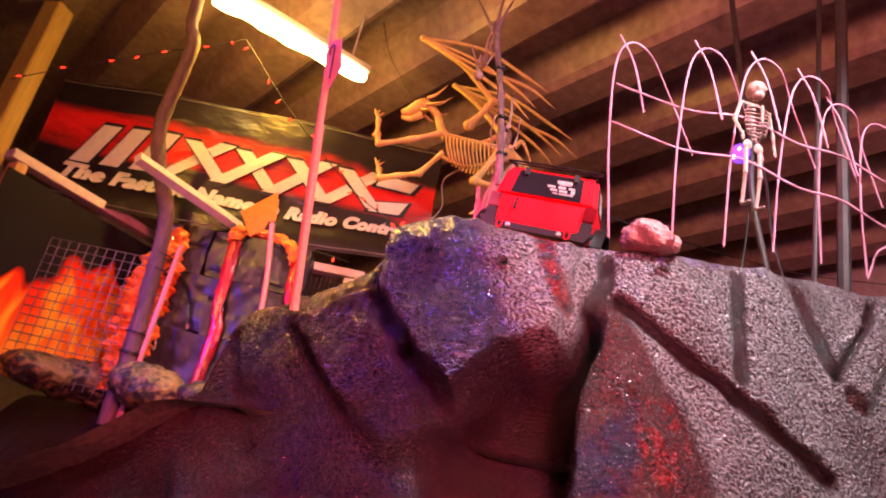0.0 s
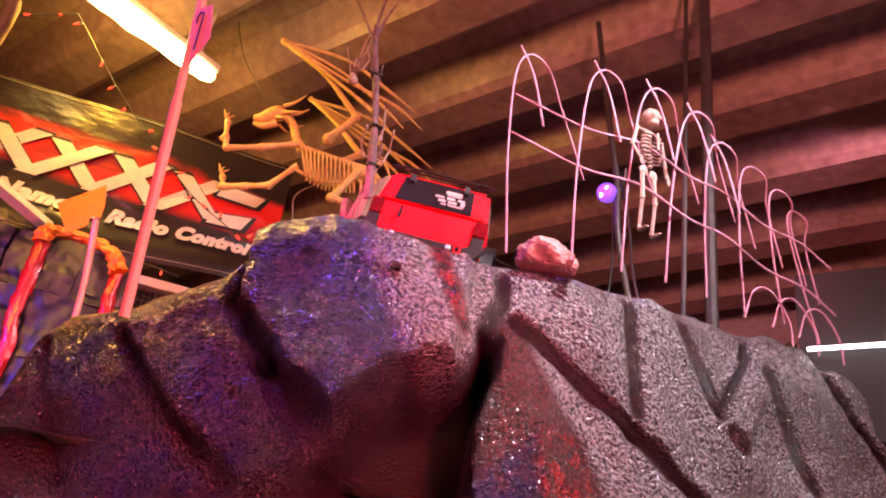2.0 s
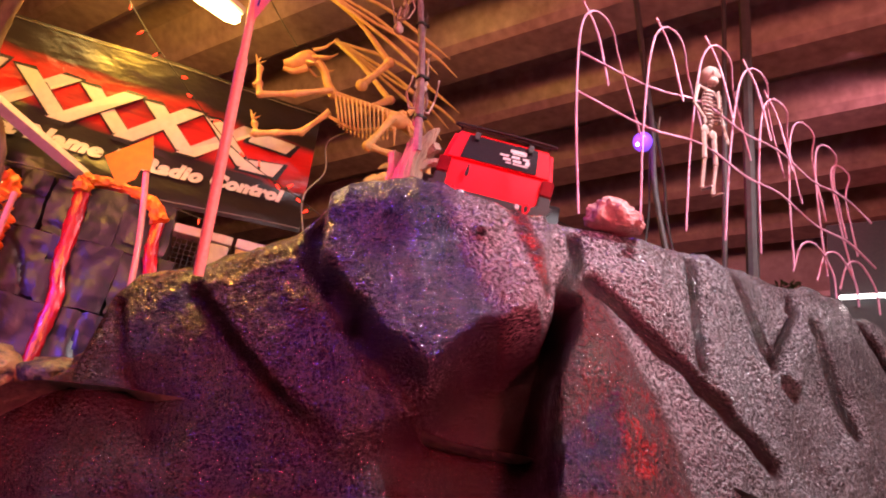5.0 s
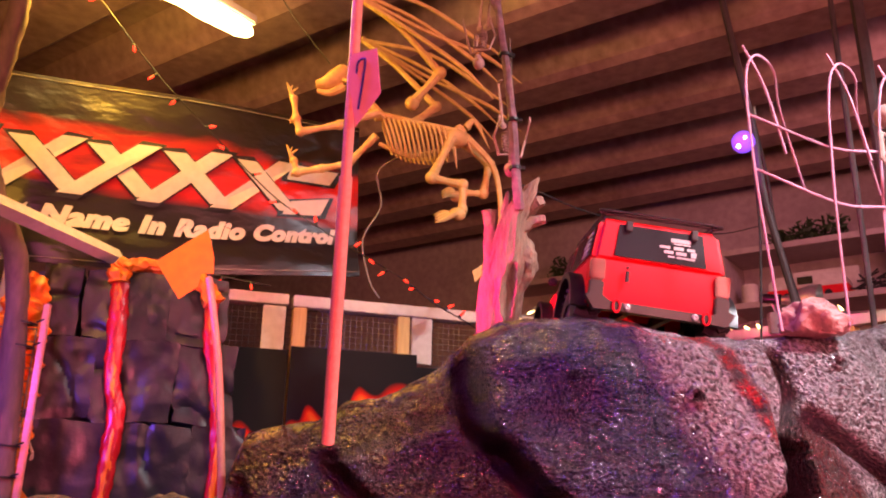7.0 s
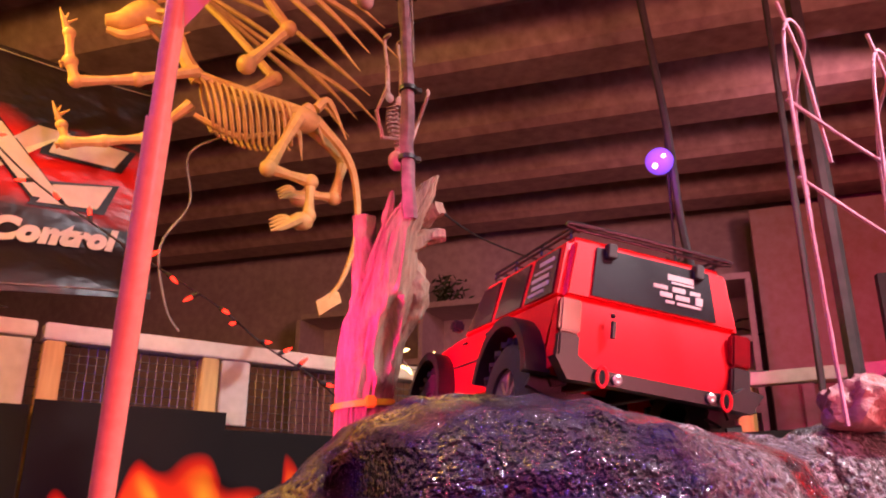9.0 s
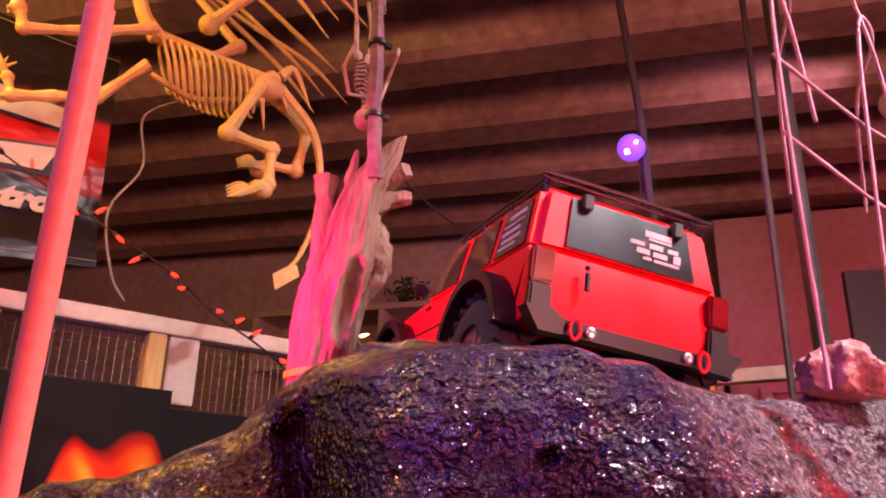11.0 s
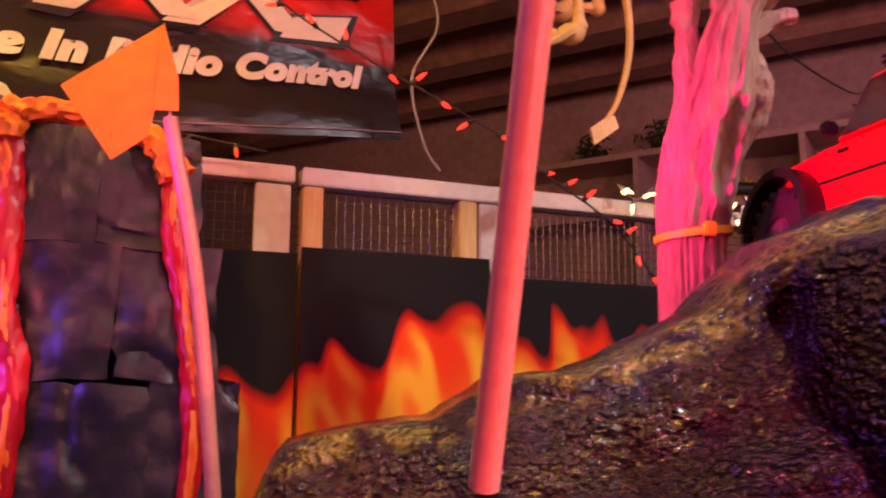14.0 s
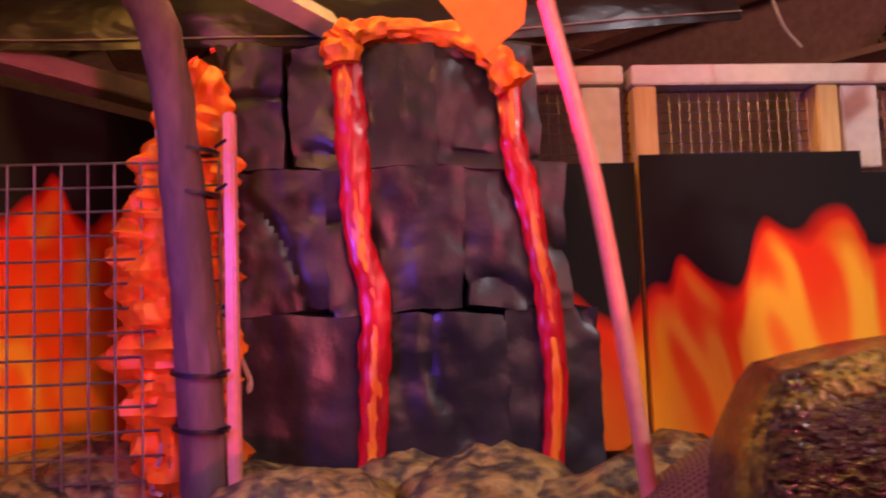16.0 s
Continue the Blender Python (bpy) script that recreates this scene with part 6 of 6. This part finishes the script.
def build_shelves():
    sh = thing("wall_shelf", SH @ Vector((0, 0, 0.82)), "open pale board shelf unit on the wall", "shelf")
    for lo, hi in (((-1.20, -0.02, 1.215), (0.72, 0.26, 1.240)), ((-0.02, -0.02, 0.975), (0.72, 0.26, 1.000)), ((-1.2, -0.02, 0.975), (-0.02, 0.26, 1.000)), ((-0.02, -0.02, 0.72), (0.72, 0.26, 0.745))):
        part("shelf_board", bar(SH, lo, hi, 0.002), M_SHELF, sh)
    for x in (-1.22, -0.62, -0.01, 0.70):
        part("upright", bar(SH, (x, -0.025, 0.55), (x + 0.022, 0.265, 1.214), 0.002), M_SHELF, sh)
    part("back_panel", bar(SH, (-1.2, 0.262, 0.55), (0.72, 0.27, 1.24), 0), M_WALL, sh)
    t = thing("toy_trailer", SH @ Vector((0.33, 0.08, 1.0)), "white and red toy camper trailer on the shelf", "toy")
    bm = bmesh.new()
    prism(bm, [(0.17, 1.045), (0.17, 1.075), (0.20, 1.10), (0.43, 1.10), (0.47, 1.075), (0.47, 1.045)], 0.13, SH @ Matrix.Translation((0, 0.03, 0)))
    part("shell", bm, M_WHITEWOOD, t, "white upper shell")
    bm = bmesh.new()
    prism(bm, [(0.165, 1.012), (0.165, 1.046), (0.475, 1.046), (0.475, 1.012)], 0.136, SH @ Matrix.Translation((0, 0.027, 0)))
    part("skirt", bm, M_RED, t, "red lower skirt")
    bm = bmesh.new()
    box(bm, (0.285, 0.026, 1.060), (0.345, 0.032, 1.092), SH)
    part("window", bm, M_TINT, t)
    for x in (0.24, 0.40):
        bm = bmesh.new()
        turned([(0.0, -0.01), (0.014, -0.01), (0.014, 0.01), (0.0, 0.01)], bm, SH @ Matrix.Translation((x, 0.03, 1.0145)) @ Matrix.Rotation(radians(90), 4, "X"), 16)
        part("wheel", bm, M_RUBBER, t)
    bm = bmesh.new()
    box(bm, (0.24, 0.17, 1.0), (0.50, 0.25, 1.15), SH, 0.004)
    solid("cardboard_box", bm, M_WHITEWOOD, "pale box standing behind the toy trailer", "box")
    bm = bmesh.new()
    turned([(0.0, 0.0), (0.034, 0.0), (0.034, 0.085), (0.030, 0.092), (0.0, 0.092)], bm, SH @ Matrix.Translation((0.085, 0.06, 1.0)), 18)
    solid("paper_cup", bm, M_WHITEWOOD, "pale paper cup on the shelf", "cup")
    rnd = random.Random(5)
    bm = bmesh.new()
    for k in range(40):
        a = Vector((rnd.uniform(0.50, 0.68), rnd.uniform(0.04, 0.2), rnd.uniform(1.005, 1.10)))
        b = a + Vector((rnd.uniform(-0.1, 0.08), rnd.uniform(-0.05, 0.05), rnd.uniform(-0.03, 0.03)))
        b.z = max(b.z, 1.004)
        tube(bm, [SH @ a, SH @ b], 0.004, 5)
    solid("wire_frame_model", bm, M_CABLE, "tangle of dark model tubing on the shelf", "model")
    for lx, w in ((0.22, 0.045), (0.33, 0.06), (0.44, 0.06), (-0.55, 0.08), (-0.85, 0.07)):
        bm = bmesh.new()
        for k in range(160):
            d = Vector((rnd.gauss(0, 1), rnd.gauss(0, 0.8), abs(rnd.gauss(0.6, 0.9))))
            q = Vector((lx, 0.12, 1.245)) + Vector((d.x * w * 0.5, d.y * w * 0.5, min(d.z, 2.2) * w * 0.75 + 0.008))
            u = Vector((rnd.uniform(-1, 1), rnd.uniform(-1, 1), rnd.uniform(-0.5, 1))).normalized() * 0.022
            s = u.cross(Vector((0.3, 0.8, 0.5))).normalized() * 0.006
            vs = [bm.verts.new(SH @ p) for p in (q - u, q + s, q + u, q - s)]
            bm.faces.new(vs)
        shrub = thing("shrub_model", SH @ Vector((lx, 0.12, 1.241)), "dark green model shrub on top of the shelf", "shrub", "shelf shrubs")
        tagged(part("leaves", bm, M_LEAF, shrub, "", smooth=False), kind="stuff")
        bm = bmesh.new()
        tube(bm, [SH @ Vector((lx, 0.12, 1.241)), SH @ Vector((lx, 0.12, 1.30))], 0.004, 5)
        part("stem", bm, M_STICK, shrub)
    bm = bmesh.new()
    for k in range(60):
        a = Vector((rnd.uniform(-0.28, -0.06), rnd.uniform(0.02, 0.2), rnd.uniform(1.01, 1.09)))
        tube(bm, [SH @ a, SH @ (a + Vector((rnd.uniform(-0.05, 0.05), rnd.uniform(-0.04, 0.04), rnd.uniform(-0.01, 0.03))))], 0.005, 5)
    solid("dry_grass_bundle", bm, M_YELLOW, "yellow bundle of dry model grass on the shelf", "grass")
    bm = bmesh.new()
    box(bm, (0.0, -0.10, FLOOR_Z), (1.5, 0.02, 1.56), frame_at(2.010, 2.830, 0, -40), 0.002)
    solid("wall_panel", bm, surface("pink_wall_panel", (0.52, 0.38, 0.38), (0.42, 0.25, 0.18), 0.75, 0, 30, 4, 0.1, 0.002, 0, (1, 1, 1), 0.7), "pinkish stained wall panel beside the shelves", "panel", kind="structure")
    bm = bmesh.new()
    box(bm, (0.10, -0.14, 0.55), (0.14, -0.101, 0.86), frame_at(2.010, 2.830, 0, -40), 0.003)
    box(bm, (0.10, -0.14, 0.86), (0.62, -0.101, 0.885), frame_at(2.010, 2.830, 0, -40), 0.003)
    solid("rack_frame", bm, M_SHELF, "pale timber rack frame on the wall panel", "rack")


build_shelves()
bm = bmesh.new()
box(bm, (-1.86, 1.60, FLOOR_Z), (-1.78, 1.68, 1.60), None, 0.004)
solid("timber_post", bm, M_PINE, "tall pale timber post beside the banner", "post")
